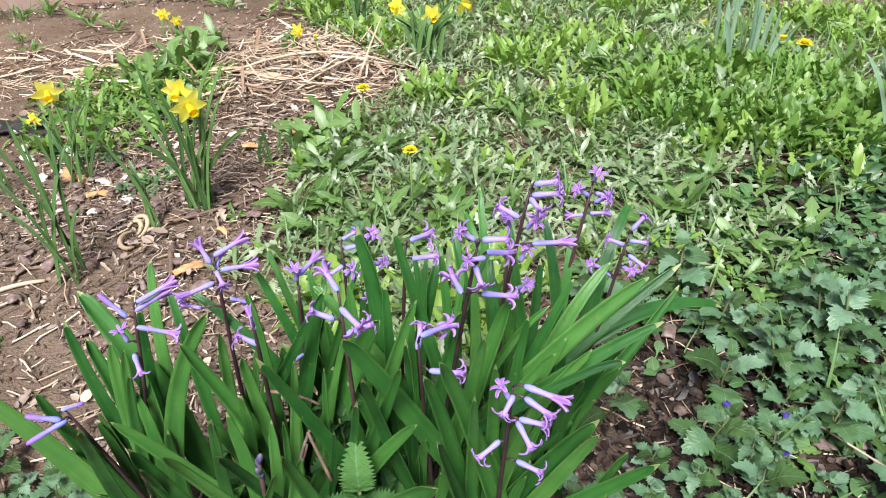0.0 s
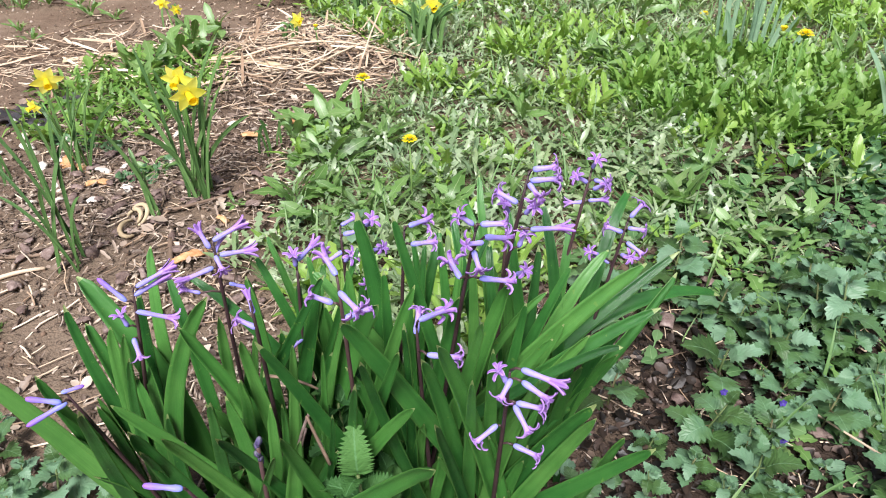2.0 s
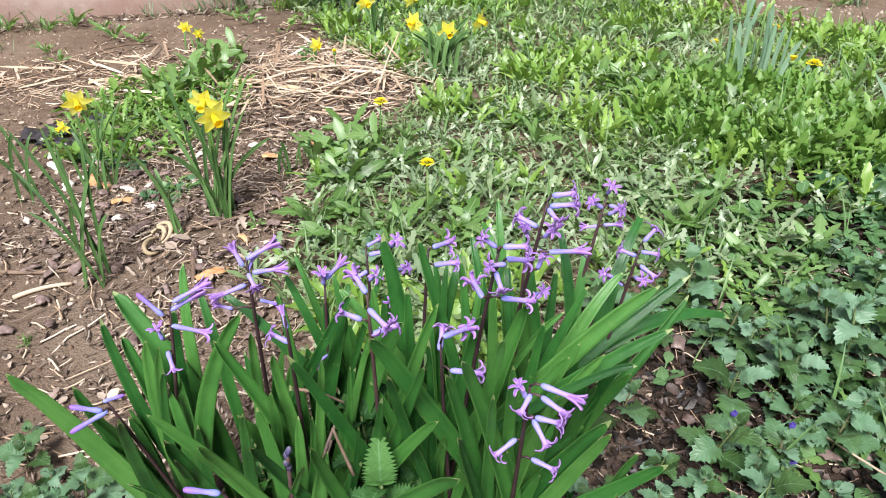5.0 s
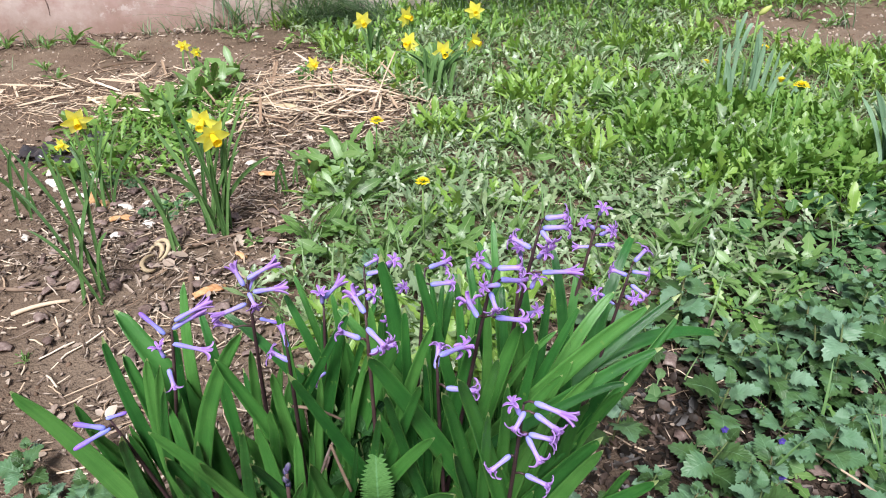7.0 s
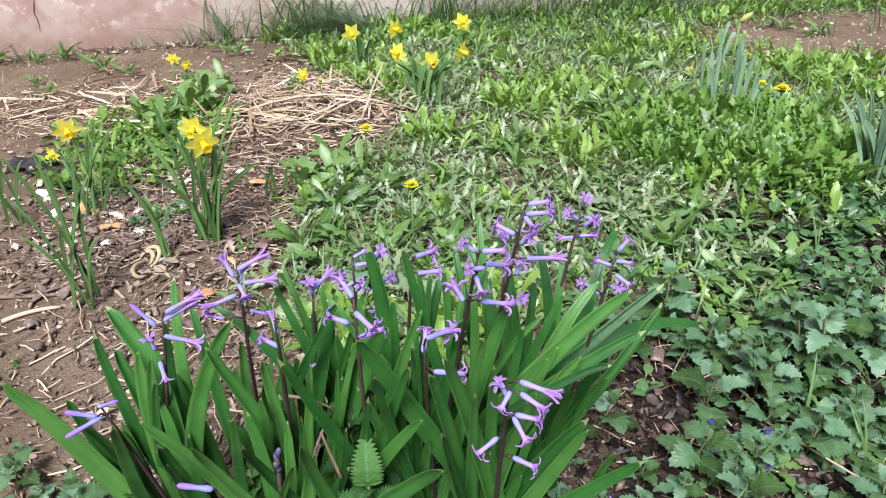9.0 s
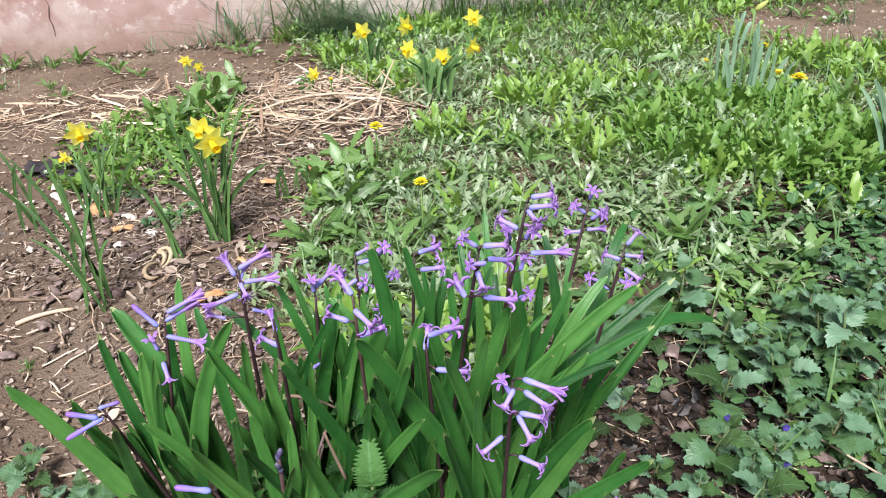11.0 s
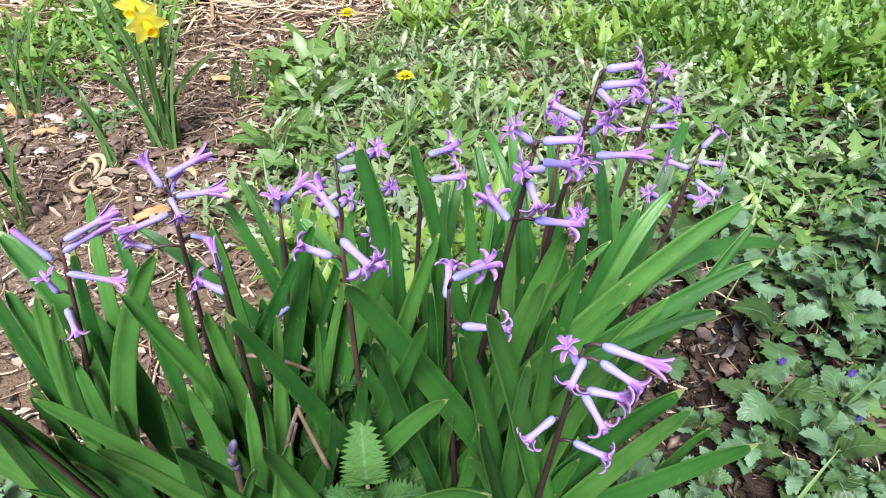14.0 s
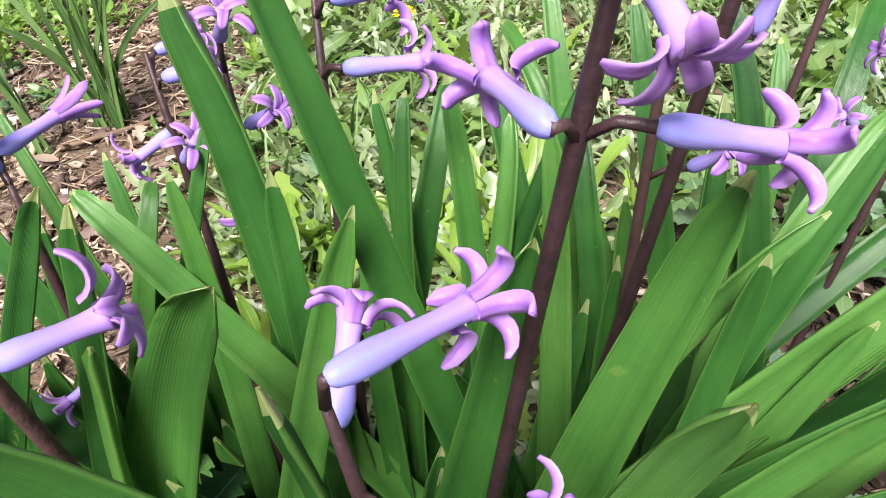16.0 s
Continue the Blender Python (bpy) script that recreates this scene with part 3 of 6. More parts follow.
TUBE_MESH = lathe("floret_tube", [(0.0, 0.04), (0.03, 0.08), (0.10, 0.108), (0.2, 0.112), (0.32, 0.098), (0.45, 0.088), (0.6, 0.09), (0.72, 0.105), (0.78, 0.12), (0.77, 0.095), (0.6, 0.06)])
TUBE_MESH.materials.append(TUBE)
BUD_MESH = lathe("closed_bud", [(0.0, 0.04), (0.03, 0.075), (0.10, 0.105), (0.2, 0.108), (0.35, 0.085), (0.5, 0.082), (0.68, 0.10), (0.85, 0.10), (0.95, 0.08), (1.0, 0.03)])
BUD_MESH.materials.append(BUD)
PETALS = [(0.85, petal_mesh("petal_open", 1.0)), (0.6, petal_mesh("petal_half", 0.72)), (0.3, petal_mesh("petal_slight", 0.32)), (0.15, petal_mesh("petal_shut", 0.14))]


def floret(parent, at, way, opening, rng):
    way = Vector(way)
    size = max(0.0135, way.length) * rng.uniform(0.96, 1.06)
    turn = way.to_track_quat("Z", "Y").to_matrix().to_4x4() @ Matrix.Rotation(rng.uniform(0, 6.28), 4, "Z")
    broad = min(size, 0.0184)
    m = Matrix.Translation(at) @ turn @ Matrix.Diagonal((broad, broad, size, 1))
    if opening < 0.15:
        return part("flower_bud", BUD_MESH, None, parent, "closed blue-violet flower bud", m)
    ob = part("floret", TUBE_MESH, None, parent, "", m)
    me = next(p for least, p in PETALS if opening >= least)
    for k in range(6):
        inner = k % 2
        tilt = Matrix.Rotation(radians(60 * k + rng.uniform(-7, 7)), 4, "Z") @ Matrix.Rotation(radians(rng.uniform(-9, 9) * opening), 4, "Y")
        grow = rng.uniform(0.9, 1.1)
        part("petal", me, None, ob, "", tilt @ Matrix.Diagonal((1, grow * (0.95 + 0.1 * inner), 1, 1)))
    return ob


def leaf_across(p0, p2, rng):
    """The width's direction of a strap leaf: its face turns up and a little forward, with chance in it."""
    lean = Vector(p2) - Vector(p0)
    face = Vector((-0.55 * lean.x / max(0.05, lean.length), -0.8, 0.75 - 0.5 * max(0.0, min(1.0, lean.x / 0.14)))).normalized()
    a = lean.cross(face).normalized()
    a.rotate(Matrix.Rotation(radians(rng.uniform(-28, 28)), 3, lean.normalized()))
    return a


def hyacinth(x, y, top, florets, leaves, spare=7):
    rng = random.Random(int(x * 10000) + int(y * 777))
    z = ground_z(x, y) - 0.01
    ob = thing("hyacinth", x, y, 0, "violet-blue hyacinth with dark stalk, loose bell florets and strap leaves", "flower", "hyacinths in the clump")
    t = Vector(top) / 1000
    pts = [t * s + Vector((0.004 * math.sin(3 * s + x * 40), 0, 0)) * s * (1 - s) for s in [i / 10 for i in range(11)]]
    pts[0].z = z
    part("stalk", tube("stalk", pts, [0.0024 - 0.0012 * i / 10 for i in range(10)] + [0.0007]), HYACINTH_STEM, ob, "dark purple-brown flower stalk")
    for px, py, pz, qx, qy, qz, opening in florets:
        p, q = Vector((px, py, pz)) / 1000, Vector((qx, qy, qz)) / 1000
        floret(ob, p, q, opening, rng)
        s = max(0.1, min(1.0, (p.dot(t) / t.dot(t)) - 0.012))
        root = t * s
        if (p - root).length < 0.004:
            p = p + q * 0.05
        mid = (root + p) / 2 + Vector((0, 0, 0.0015))
        part("pedicel", tube("pedicel", [root, mid, p], [0.0009, 0.0008, 0.0009], 6), HYACINTH_STEM, ob)
    for bx, by, cx, cy, cz, tx, ty, tz, w in leaves:
        p0, p1, p2 = Vector((bx / 1000, by / 1000, z)), Vector((cx, cy, cz)) / 1000, Vector((tx, ty, tz)) / 1000
        me = strap("leaf", p0, p1, p2, w / 10000 * 1.06, leaf_across(p0, p2, rng), 20, rng.uniform(0.2, 0.34), 0.0011, strap_shape, rng.uniform(-0.35, 0.35))
        part("leaf", me, HYACINTH_LEAF, ob)
    for n in range(spare):
        g, r, h = rng.uniform(0, 6.28), rng.uniform(0.01, 0.06), rng.uniform(0.12, 0.24)
        p0 = Vector((math.cos(g) * 0.008, math.sin(g) * 0.008, z))
        p2 = Vector((math.cos(g) * r, math.sin(g) * r, h))
        p1 = Vector((p2.x * 0.2, p2.y * 0.2, h * 0.6))
        part("leaf", strap("leaf", p0, p1, p2, rng.uniform(0.009, 0.016), leaf_across(p0, p2, rng), 12, 0.25, 0.0011, strap_shape), HYACINTH_LEAF, ob)
    return ob


hyacinth(-0.158, 0.491, (-23, -41, 258), [
        (-24, -42, 250, -17, -17, -2, 0),
        (-26, -44, 252, -17, -5, 9, 0),
        (-24, -43, 260, 7, 5, -1, 0.1)], [
        (-11, 6, -65, 1, 164, -110, -11, 255, 196),
        (-17, 33, -52, 38, 131, -39, 50, 233, 160),
        (-17, 24, -82, 25, 118, -100, 29, 201, 128),
        (-13, -9, -38, -19, 147, -16, -44, 246, 134),
        (-16, 15, -7, 13, 203, 62, 9, 297, 155),
        (-12, -40, 192, -61, 212, 217, -113, 280, 133),
        (22, -21, 93, -35, 170, 114, -71, 234, 60)])
hyacinth(-0.214, 0.535, (51, -5, 279), [
        (45, -8, 269, -17, 3, 19, 0.1),
        (53, -4, 279, 20, 18, 4, 0.35),
        (50, -5, 272, 18, 16, 4, 0.2),
        (47, -5, 257, 27, 7, -14, 0.6),
        (39, -8, 245, -2, -2, 16, 0.8),
        (39, -7, 232, 6, -10, -15, 0.7)], [
        (39, 2, -21, 12, 128, -35, 35, 230, 124),
        (39, -6, 9, 0, 188, -10, 15, 227, 134),
        (39, 25, 23, 42, 187, 24, 85, 252, 127),
        (39, -2, 28, 6, 152, 38, 25, 254, 115),
        (39, -16, 163, -12, 247, 190, -5, 291, 88)])
hyacinth(-0.116, 0.545, (12, 2, 309), [
        (9, 1, 302, -9, 6, 16, 0.35),
        (12, 2, 308, 19, 13, 6, 0.35),
        (14, 3, 295, 22, 9, -2, 0.4),
        (11, 2, 297, 3, 5, 6, 0.4),
        (11, 2, 295, 8, -11, -8, 0.7),
        (8, 1, 285, -21, -13, -3, 0.4),
        (15, 4, 268, 10, 1, -4, 0.1),
        (-4, -5, 266, -7, -1, 3, 0.3)], [
        (-39, 6, -64, 20, 162, -136, 55, 233, 249),
        (-21, 6, -35, 20, 198, -57, 55, 236, 108),
        (15, -18, 61, -13, 171, 85, 1, 276, 142),
        (-3, -48, 36, -53, 157, 38, -66, 241, 138),
        (-13, -48, 266, -53, 267, 293, -65, 269, 83),
        (-7, -30, 12, -29, 190, 14, -25, 261, 104),
        (-9, 6, 86, 20, 254, 74, 55, 246, 87)])
hyacinth(-0.070, 0.501, (15, -34, 320), [
        (15, -33, 309, -4, 7, 10, 0.2),
        (14, -31, 295, -15, 1, 9, 1)], [
        (15, -9, -56, -15, 143, -101, -31, 224, 126),
        (-43, -16, -40, -25, 155, -20, -48, 247, 117),
        (21, -2, -8, -6, 218, -5, -16, 271, 106),
        (25, -6, 41, -11, 190, 51, -25, 269, 56),
        (-25, -22, 20, -34, 166, 31, -62, 261, 64),
        (-14, -4, 17, -9, 174, 31, -21, 272, 88),
        (6, 5, 49, 3, 240, 64, -1, 276, 77)])
hyacinth(-0.068, 0.548, (19, 5, 283), [
        (18, 5, 281, 1, -4, 16, 0.7),
        (20, 5, 286, 10, 23, 1, 0.3),
        (14, 4, 210, -11, -11, -5, 0.7)], [
        (-1, -33, 1, -32, 239, -6, -28, 298, 120),
        (-13, -38, 59, -39, 264, 84, -40, 283, 196),
        (3, -35, 190, -35, 221, 277, -33, 273, 133),
        (0, -15, 15, -7, 186, 16, 12, 263, 97),
        (-37, -6, 55, 5, 262, 61, 32, 280, 57)])
hyacinth(-0.011, 0.504, (9, -31, 333), [
        (8, -28, 332, -12, 19, 5, 0.8),
        (4, -30, 312, -17, 2, 6, 1),
        (10, -36, 326, 15, -15, -5, 1),
        (9, -27, 297, 20, 7, 4, 1)], [
        (-9, -35, -96, -50, 174, -98, -86, 254, 95),
        (-3, -3, -82, -6, 207, -107, -14, 278, 126),
        (-28, 11, 18, 12, 200, 51, 16, 290, 119),
        (-4, -3, 114, -6, 218, 144, -14, 268, 98),
        (19, -21, 166, -30, 128, 213, -54, 206, 137)])
hyacinth(-0.020, 0.564, (0, 18, 296), [
        (0, 23, 294, 11, 9, 2, 1),
        (2, 18, 289, 17, 4, 2, 1),
        (1, 16, 265, 9, -6, 12, 1),
        (0, 17, 274, -14, -7, -7, 1)], [
        (0, -44, 133, -41, 226, 218, -34, 301, 176),
        (-23, -13, -14, 1, 206, -33, 36, 258, 90),
        (1, -31, 15, -23, 218, 6, -4, 274, 94),
        (4, -4, 69, 13, 253, 74, 56, 266, 107)])
hyacinth(-0.004, 0.562, (4, 17, 291), [
        (5, 17, 299, 7, -8, 13, 0.9),
        (3, 15, 255, 2, -16, 1, 1),
        (6, 16, 276, 13, -5, 8, 0.9)], [
        (4, -7, -54, 9, 220, -82, 48, 271, 86),
        (5, 5, 159, 25, 171, 264, 74, 233, 140),
        (38, -20, 44, -9, 264, 49, 18, 282, 67),
        (31, -20, 77, -9, 258, 76, 18, 274, 83)])
hyacinth(0.007, 0.548, (25, 5, 316), [
        (28, 5, 316, 15, 16, -4, 1),
        (29, 1, 303, 19, 8, -3, 1)], [
        (6, -8, -63, 2, 221, -94, 27, 277, 97),
        (5, -28, 77, -24, 236, 126, -16, 274, 80),
        (5, -6, 57, 5, 254, 88, 32, 288, 83),
        (14, -19, 8, -13, 207, 8, 2, 280, 101),
        (30, -15, 23, -7, 245, 26, 12, 248, 77)])
hyacinth(0.050, 0.501, (-6, -33, 298), [
        (-7, -29, 288, 2, 17, 10, 1),
        (-4, -36, 306, 20, 25, -11, 1),
        (0, -37, 278, 25, 1, -4, 1)], [
        (5, -13, -69, -20, 180, -106, -40, 293, 114),
        (-36, -34, -89, -50, 172, -85, -88, 262, 115),
        (-20, -15, 28, -24, 263, 35, -46, 314, 96),
        (-8, 15, 70, 17, 194, 96, 22, 251, 96),
        (-5, -13, 63, -21, 148, 110, -41, 239, 158)])
hyacinth(0.031, 0.512, (50, -24, 361), [
        (48, -24, 360, -12, -1, 10, 1),
        (52, -25, 361, 18, -2, 2, 1),
        (55, -12, 343, 18, 7, -6, 1),
        (54, -25, 348, -13, -8, 4, 1),
        (40, -26, 322, -8, 31, -6, 1),
        (48, -22, 340, 5, -14, -9, 1),
        (52, -25, 321, 23, 8, -9, 1)], [
        (1, 25, -11, 35, 216, -33, 58, 318, 192),
        (-21, -42, -105, -57, 181, -108, -93, 253, 93),
        (-26, -5, 34, -7, 260, 40, -10, 295, 116),
        (2, -4, 48, -5, 220, 73, -7, 303, 160),
        (-2, -4, 84, -5, 188, 129, -7, 258, 120),
        (1, -20, 6, -26, 194, 6, -42, 300, 90)])
hyacinth(0.060, 0.538, (55, -4, 370), [
        (57, -4, 371, 18, -3, 4, 1),
        (49, -2, 345, -16, 7, 6, 1),
        (55, -4, 361, 7, -14, -4, 1),
        (56, -4, 363, 22, -4, 4, 1),
        (58, -6, 327, 27, 12, -7, 0.3),
        (54, -4, 338, 6, -8, 13, 1),
        (51, -4, 311, 4, -1, 16, 1)], [
        (-14, -5, -151, 3, 263, -197, 22, 265, 97),
        (-10, -10, 70, -5, 249, 92, 10, 285, 90),
        (-13, 53, 136, 82, 243, 271, 152, 137, 156),
        (-18, 13, -14, 27, 208, -26, 62, 274, 88),
        (22, -23, 50, -22, 227, 57, -18, 274, 88)])
hyacinth(0.095, 0.553, (10, 9, 320), [
        (10, 9, 321, -3, -8, 14, 0.8),
        (18, 6, 268, 8, -9, 11, 1)], [
        (7, -34, -55, -30, 280, -69, -23, 339, 96),
        (-6, 5, 45, 21, 221, 99, 62, 249, 137),
        (-20, 2, 110, 18, 164, 156, 57, 231, 137),
        (-32, -11, -30, 0, 221, -40, 27, 287, 94),
        (-17, -20, -10, -12, 213, -15, 7, 283, 101),
        (5, -2, 34, 12, 200, 38, 47, 266, 108),
        (24, -20, -110, -12, 263, -135, 7, 269, 111)])
hyacinth(0.118, 0.592, (58, 40, 319), [
        (58, 40, 318, 2, -8, 14, 1),
        (55, 39, 305, -12, -5, 10, 1),
        (60, 38, 308, 13, -9, 1, 1),
        (60, 37, 300, 10, -8, 10, 1),
        (57, 36, 290, 14, -2, 2, 0.5),
        (54, 37, 288, -15, 2, -2, 0.4)], [
        (1, -14, -29, 9, 259, -31, 68, 296, 91),
        (0, -27, -48, -9, 264, -54, 38, 278, 99),
        (1, -23, 41, -3, 222, 46, 48, 264, 103),
        (4, -32, -25, -15, 247, -22, 28, 252, 93)])
hyacinth(0.151, 0.585, (57, 36, 277), [
        (58, 36, 278, 11, 3, 14, 1),
        (57, 45, 257, -18, 3, 6, 1),
        (57, 34, 269, 15, -7, 2, 1),
        (57, 31, 257, 15, -11, -7, 1),
        (54, 30, 245, 5, -14, 7, 1),
        (46, 32, 235, -7, 4, 2, 0.2),
        (37, 37, 240, -12, -6, 9, 0.9)], [
        (6, 11, 35, 41, 248, 76, 115, 256, 133),
        (3, -25, -38, -8, 249, -41, 35, 289, 98),
        (14, -20, 3, -2, 249, -14, 45, 288, 109),
        (14, 2, -66, 29, 277, -77, 95, 259, 97)])
hyacinth(0.094, 0.484, (6, -47, 292), [
        (5, -45, 279, -7, 0, 15, 1),
        (12, -51, 297, 22, -10, -2, 0.4),
        (13, -50, 286, 17, -12, -5, 0.7),
        (11, -45, 262, 20, -6, 0, 0.8),
        (7, -47, 285, -8, -11, -9, 1),
        (10, -44, 259, 10, -17, -11, 1),
        (1, -36, 231, -17, -9, -10, 1),
        (12, -37, 212, 21, -10, -3, 1)], [
        (-24, -5, -81, -17, 227, -81, -45, 298, 94),
        (-5, -3, -29, -13, 217, -47, -39, 294, 118),
        (5, -14, -29, -28, 178, -39, -64, 265, 92),
        (-28, -5, 33, -17, 151, 62, -45, 249, 127),
        (-9, 4, -1, -4, 177, -3, -24, 288, 107),
        (-23, -1, 5, -10, 166, 27, -34, 272, 108)])
hyacinth(0.114, 0.455, (24, -88, 267), [
        (25, -88, 263, 17, -4, 1, 1),
        (25, -85, 251, 5, -14, 6, 1),
        (27, -84, 240, 17, -4, 1, 0.9)], [
        (31, 32, -96, 24, 263, -115, 3, 312, 148),
        (6, 20, -37, 8, 242, -57, -23, 318, 134),
        (22, 37, 63, 31, 139, 72, 15, 193, 103),
        (-39, 24, -37, 13, 170, -36, -15, 282, 98)])
hyacinth(-0.067, 0.455, (-11, -78, 262), [
        (-12, -79, 264, -19, -3, 7, 0.05),
        (-11, -74, 247, -4, -15, 4, 1)], [
        (-28, 27, -81, 17, 132, -83, -8, 225, 152),
        (8, 27, 88, 17, 239, 102, -8, 298, 90),
        (-21, 23, 71, 12, 190, 111, -17, 259, 123),
        (11, 27, 45, 17, 162, 56, -8, 242, 52),
        (32, 24, 57, 13, 166, 75, -15, 278, 82)])



def young_hyacinth(x, y, top):
    ob = thing("hyacinth", x, y, 0, "young hyacinth spike with small grey-blue closed buds", "flower", "hyacinths in the clump")
    t = Vector(top)
    part("stalk", tube("stalk", [(0, 0, -0.01), t * 0.5, t * 0.97], [0.0024, 0.002, 0.0013]), HYACINTH_STEM, ob)
    for s, g, size in ((0.985, 0.3, 0.008), (0.955, 2.2, 0.007), (0.925, 4.4, 0.008), (0.90, 5.6, 0.007), (0.87, 1.2, 0.007)):
        way = Vector((math.cos(g) * 0.35, math.sin(g) * 0.35, 1.0))
        me = lathe("bud", [(0, 0.1), (0.2, 0.26), (0.6, 0.28), (0.9, 0.17), (1.0, 0.04)], 10)
        part("flower_bud", me, GREY_BUD, ob, "", Matrix.Translation(t * s) @ way.to_track_quat("Z", "Y").to_matrix().to_4x4() @ Matrix.Diagonal((size, size, size, 1)))


young_hyacinth(-0.088, 0.475, (0.030, -0.043, 0.232))


# ---- daffodils ----
def daffodil_petal():
    steps, verts, uvs, faces = 6, [], [], []
    for i in range(steps + 1):
        s = i / steps
        w = 0.36 * math.sin(math.pi * (0.12 + 0.88 * s) ** 0.8) ** 0.8 * (1 - 0.25 * s) + 0.01
        for u in (-1, 0, 1):
            verts.append((0.1 + s * 0.95, w * u, 0.06 * u * u + 0.14 * s - 0.22 * s * s))
            uvs.append((0.5 + 0.5 * u, s))
    for i in range(steps):
        a = 3 * i
        faces += [(a, a + 1, a + 4, a + 3), (a + 1, a + 2, a + 5, a + 4)]
    me = mesh_of("daffodil_petal", verts, faces, uvs)
    me.materials.append(YELLOW)
    return me


def daffodil_trumpet():
    rows = [(0.0, 0.05), (0.03, 0.14), (0.25, 0.17), (0.55, 0.195), (0.75, 0.225), (0.86, 0.27)]
    verts, uvs, faces, n = [], [], [], 24
    for inner in (0, 1):
        for i, (z, r) in enumerate(rows if not inner else rows[::-1]):
            for j in range(n):
                g = 2 * math.pi * j / n
                frill = 1 + (0.09 * math.cos(g * 9) if r > 0.25 else 0.0)
                verts.append(((r - 0.03 * inner) * frill * math.cos(g), (r - 0.03 * inner) * frill * math.sin(g), z))
                uvs.append((j / n, z / 0.86))
    for i in range(2 * len(rows) - 1):
        for j in range(n):
            k = (j + 1) % n
            faces.append((i * n + j, i * n + k, (i + 1) * n + k, (i + 1) * n + j))
    last = (2 * len(rows) - 1) * n
    faces.append(tuple(range(last, last + n)))
    me = mesh_of("daffodil_trumpet", verts, faces, uvs)
    me.materials.append(ORANGE)
    return me


DAF_PETAL, DAF_TRUMPET = daffodil_petal(), daffodil_trumpet()


def narrow_shape(s):
    return max(0.06, min(1.0, 0.75 + s) * (1 if s < 0.75 else 1 - ((s - 0.75) / 0.25) ** 2.2))


def daffodil_head(parent, at, facing, nod, size):
    way = Vector((math.cos(facing), math.sin(facing), nod))
    turn = way.to_track_quat("Z", "Y").to_matrix().to_4x4()
    head = part("flower", DAF_TRUMPET, None, parent, "yellow daffodil trumpet with frilled rim", Matrix.Translation(at) @ turn @ Matrix.Diagonal((size, size, size, 1)))
    for k in range(6):
        part("petal", DAF_PETAL, None, head, "", Matrix.Rotation(radians(60 * k + RNG.uniform(-6, 6)), 4, "Z") @ Matrix.Rotation(radians(RNG.uniform(-14, 4)), 4, "Y") @ Matrix.Diagonal((RNG.uniform(0.92, 1.1), RNG.uniform(0.85, 1.1), 1, 1)))
    neck = Vector(at) - way.normalized() * size * 0.9
    part("neck", tube("neck", [neck + Vector((0, 0, -0.004)), neck, Vector(at)], [0.0018, 0.0024, size * 0.17], 7), GREEN_STEM, parent)
    return neck


def daffodil(x, y, heads, leaves, material=None, label="clump of yellow daffodils with narrow green leaves", group="daffodil clumps", width=0.0064, spread=0.02, upright=0.0):
    """heads: (dx, dy, height, facing degrees, size); leaves: (dx, dy, height), each the tip."""
    material = material or DAFFODIL_LEAF
    rng = random.Random(int(x * 1000) * 31 + int(y * 1000))
    z = ground_z(x, y) - 0.008
    ob = thing("daffodil", x, y, 0, label, "flower", group)
    for dx, dy, h, facing, size in heads:
        root = Vector((rng.uniform(-spread, spread) * 0.6, rng.uniform(-spread, spread) * 0.6, z))
        neck = daffodil_head(ob, Vector((dx, dy, h)), radians(facing), rng.uniform(-0.32, -0.02), size)
        pts = [bezier(root, Vector((root.x * 0.6 + dx * 0.4, root.y * 0.6 + dy * 0.4, h * 0.7)), neck, i / 7) for i in range(8)]
        part("stalk", tube("stalk", pts, [0.0024 - 0.0006 * i / 7 for i in range(8)], 7), GREEN_STEM, ob)
    for dx, dy, h in leaves:
        p0 = Vector((rng.uniform(-spread, spread) + upright * dx, rng.uniform(-spread, spread) + upright * dy, z))
        p2 = Vector((dx, dy, h))
        p1 = Vector((p0.x * 0.7 + dx * 0.3, p0.y * 0.7 + dy * 0.3, max(h * 0.68, h * 0.4 + 0.05)))
        part("leaf", strap("leaf", p0, p1, p2, width * rng.uniform(0.8, 1.25), leaf_across(p0, p2, rng), 12, 0.22, 0.0008, narrow_shape, rng.uniform(-0.5, 0.5)), material, ob)
    return ob


daffodil(-0.355, 1.11, [(0.012, -0.006, 0.211, -85, 0.025), (0.029, -0.024, 0.195, -52, 0.027)],
    [(-0.06, 0.03, 0.25), (-0.02, -0.01, 0.23), (0.08, 0.03, 0.245), (0.06, 0, 0.16), (-0.05, -0.05, 0.145), (0.03, 0.04, 0.2), (-0.04, 0.02, 0.19), (0.05, -0.02, 0.19), (0.0, 0.03, 0.21), (0.075, -0.01, 0.2), (-0.075, 0.0, 0.2), (0.02, -0.03, 0.15), (-0.015, 0.05, 0.17), (0.1, 0.02, 0.14), (0.075, 0.03, 0.268)])
daffodil(-0.42, 1.06, [], [(-0.03, -0.01, 0.15), (-0.015, 0.02, 0.11), (0.02, -0.02, 0.09)], label="tuft of narrow daffodil leaves without flowers", width=0.006)
daffodil(-0.485, 0.93, [], [(-0.07, 0.02, 0.236), (-0.02, 0.02, 0.237), (0.02, 0.04, 0.22), (0.045, 0.0, 0.115), (-0.055, -0.02, 0.13), (0.03, 0.05, 0.19), (-0.03, 0.05, 0.2), (0.01, -0.02, 0.14), (-0.09, 0.03, 0.17)],
    label="tuft of tall narrow daffodil leaves without flowers", width=0.0048)
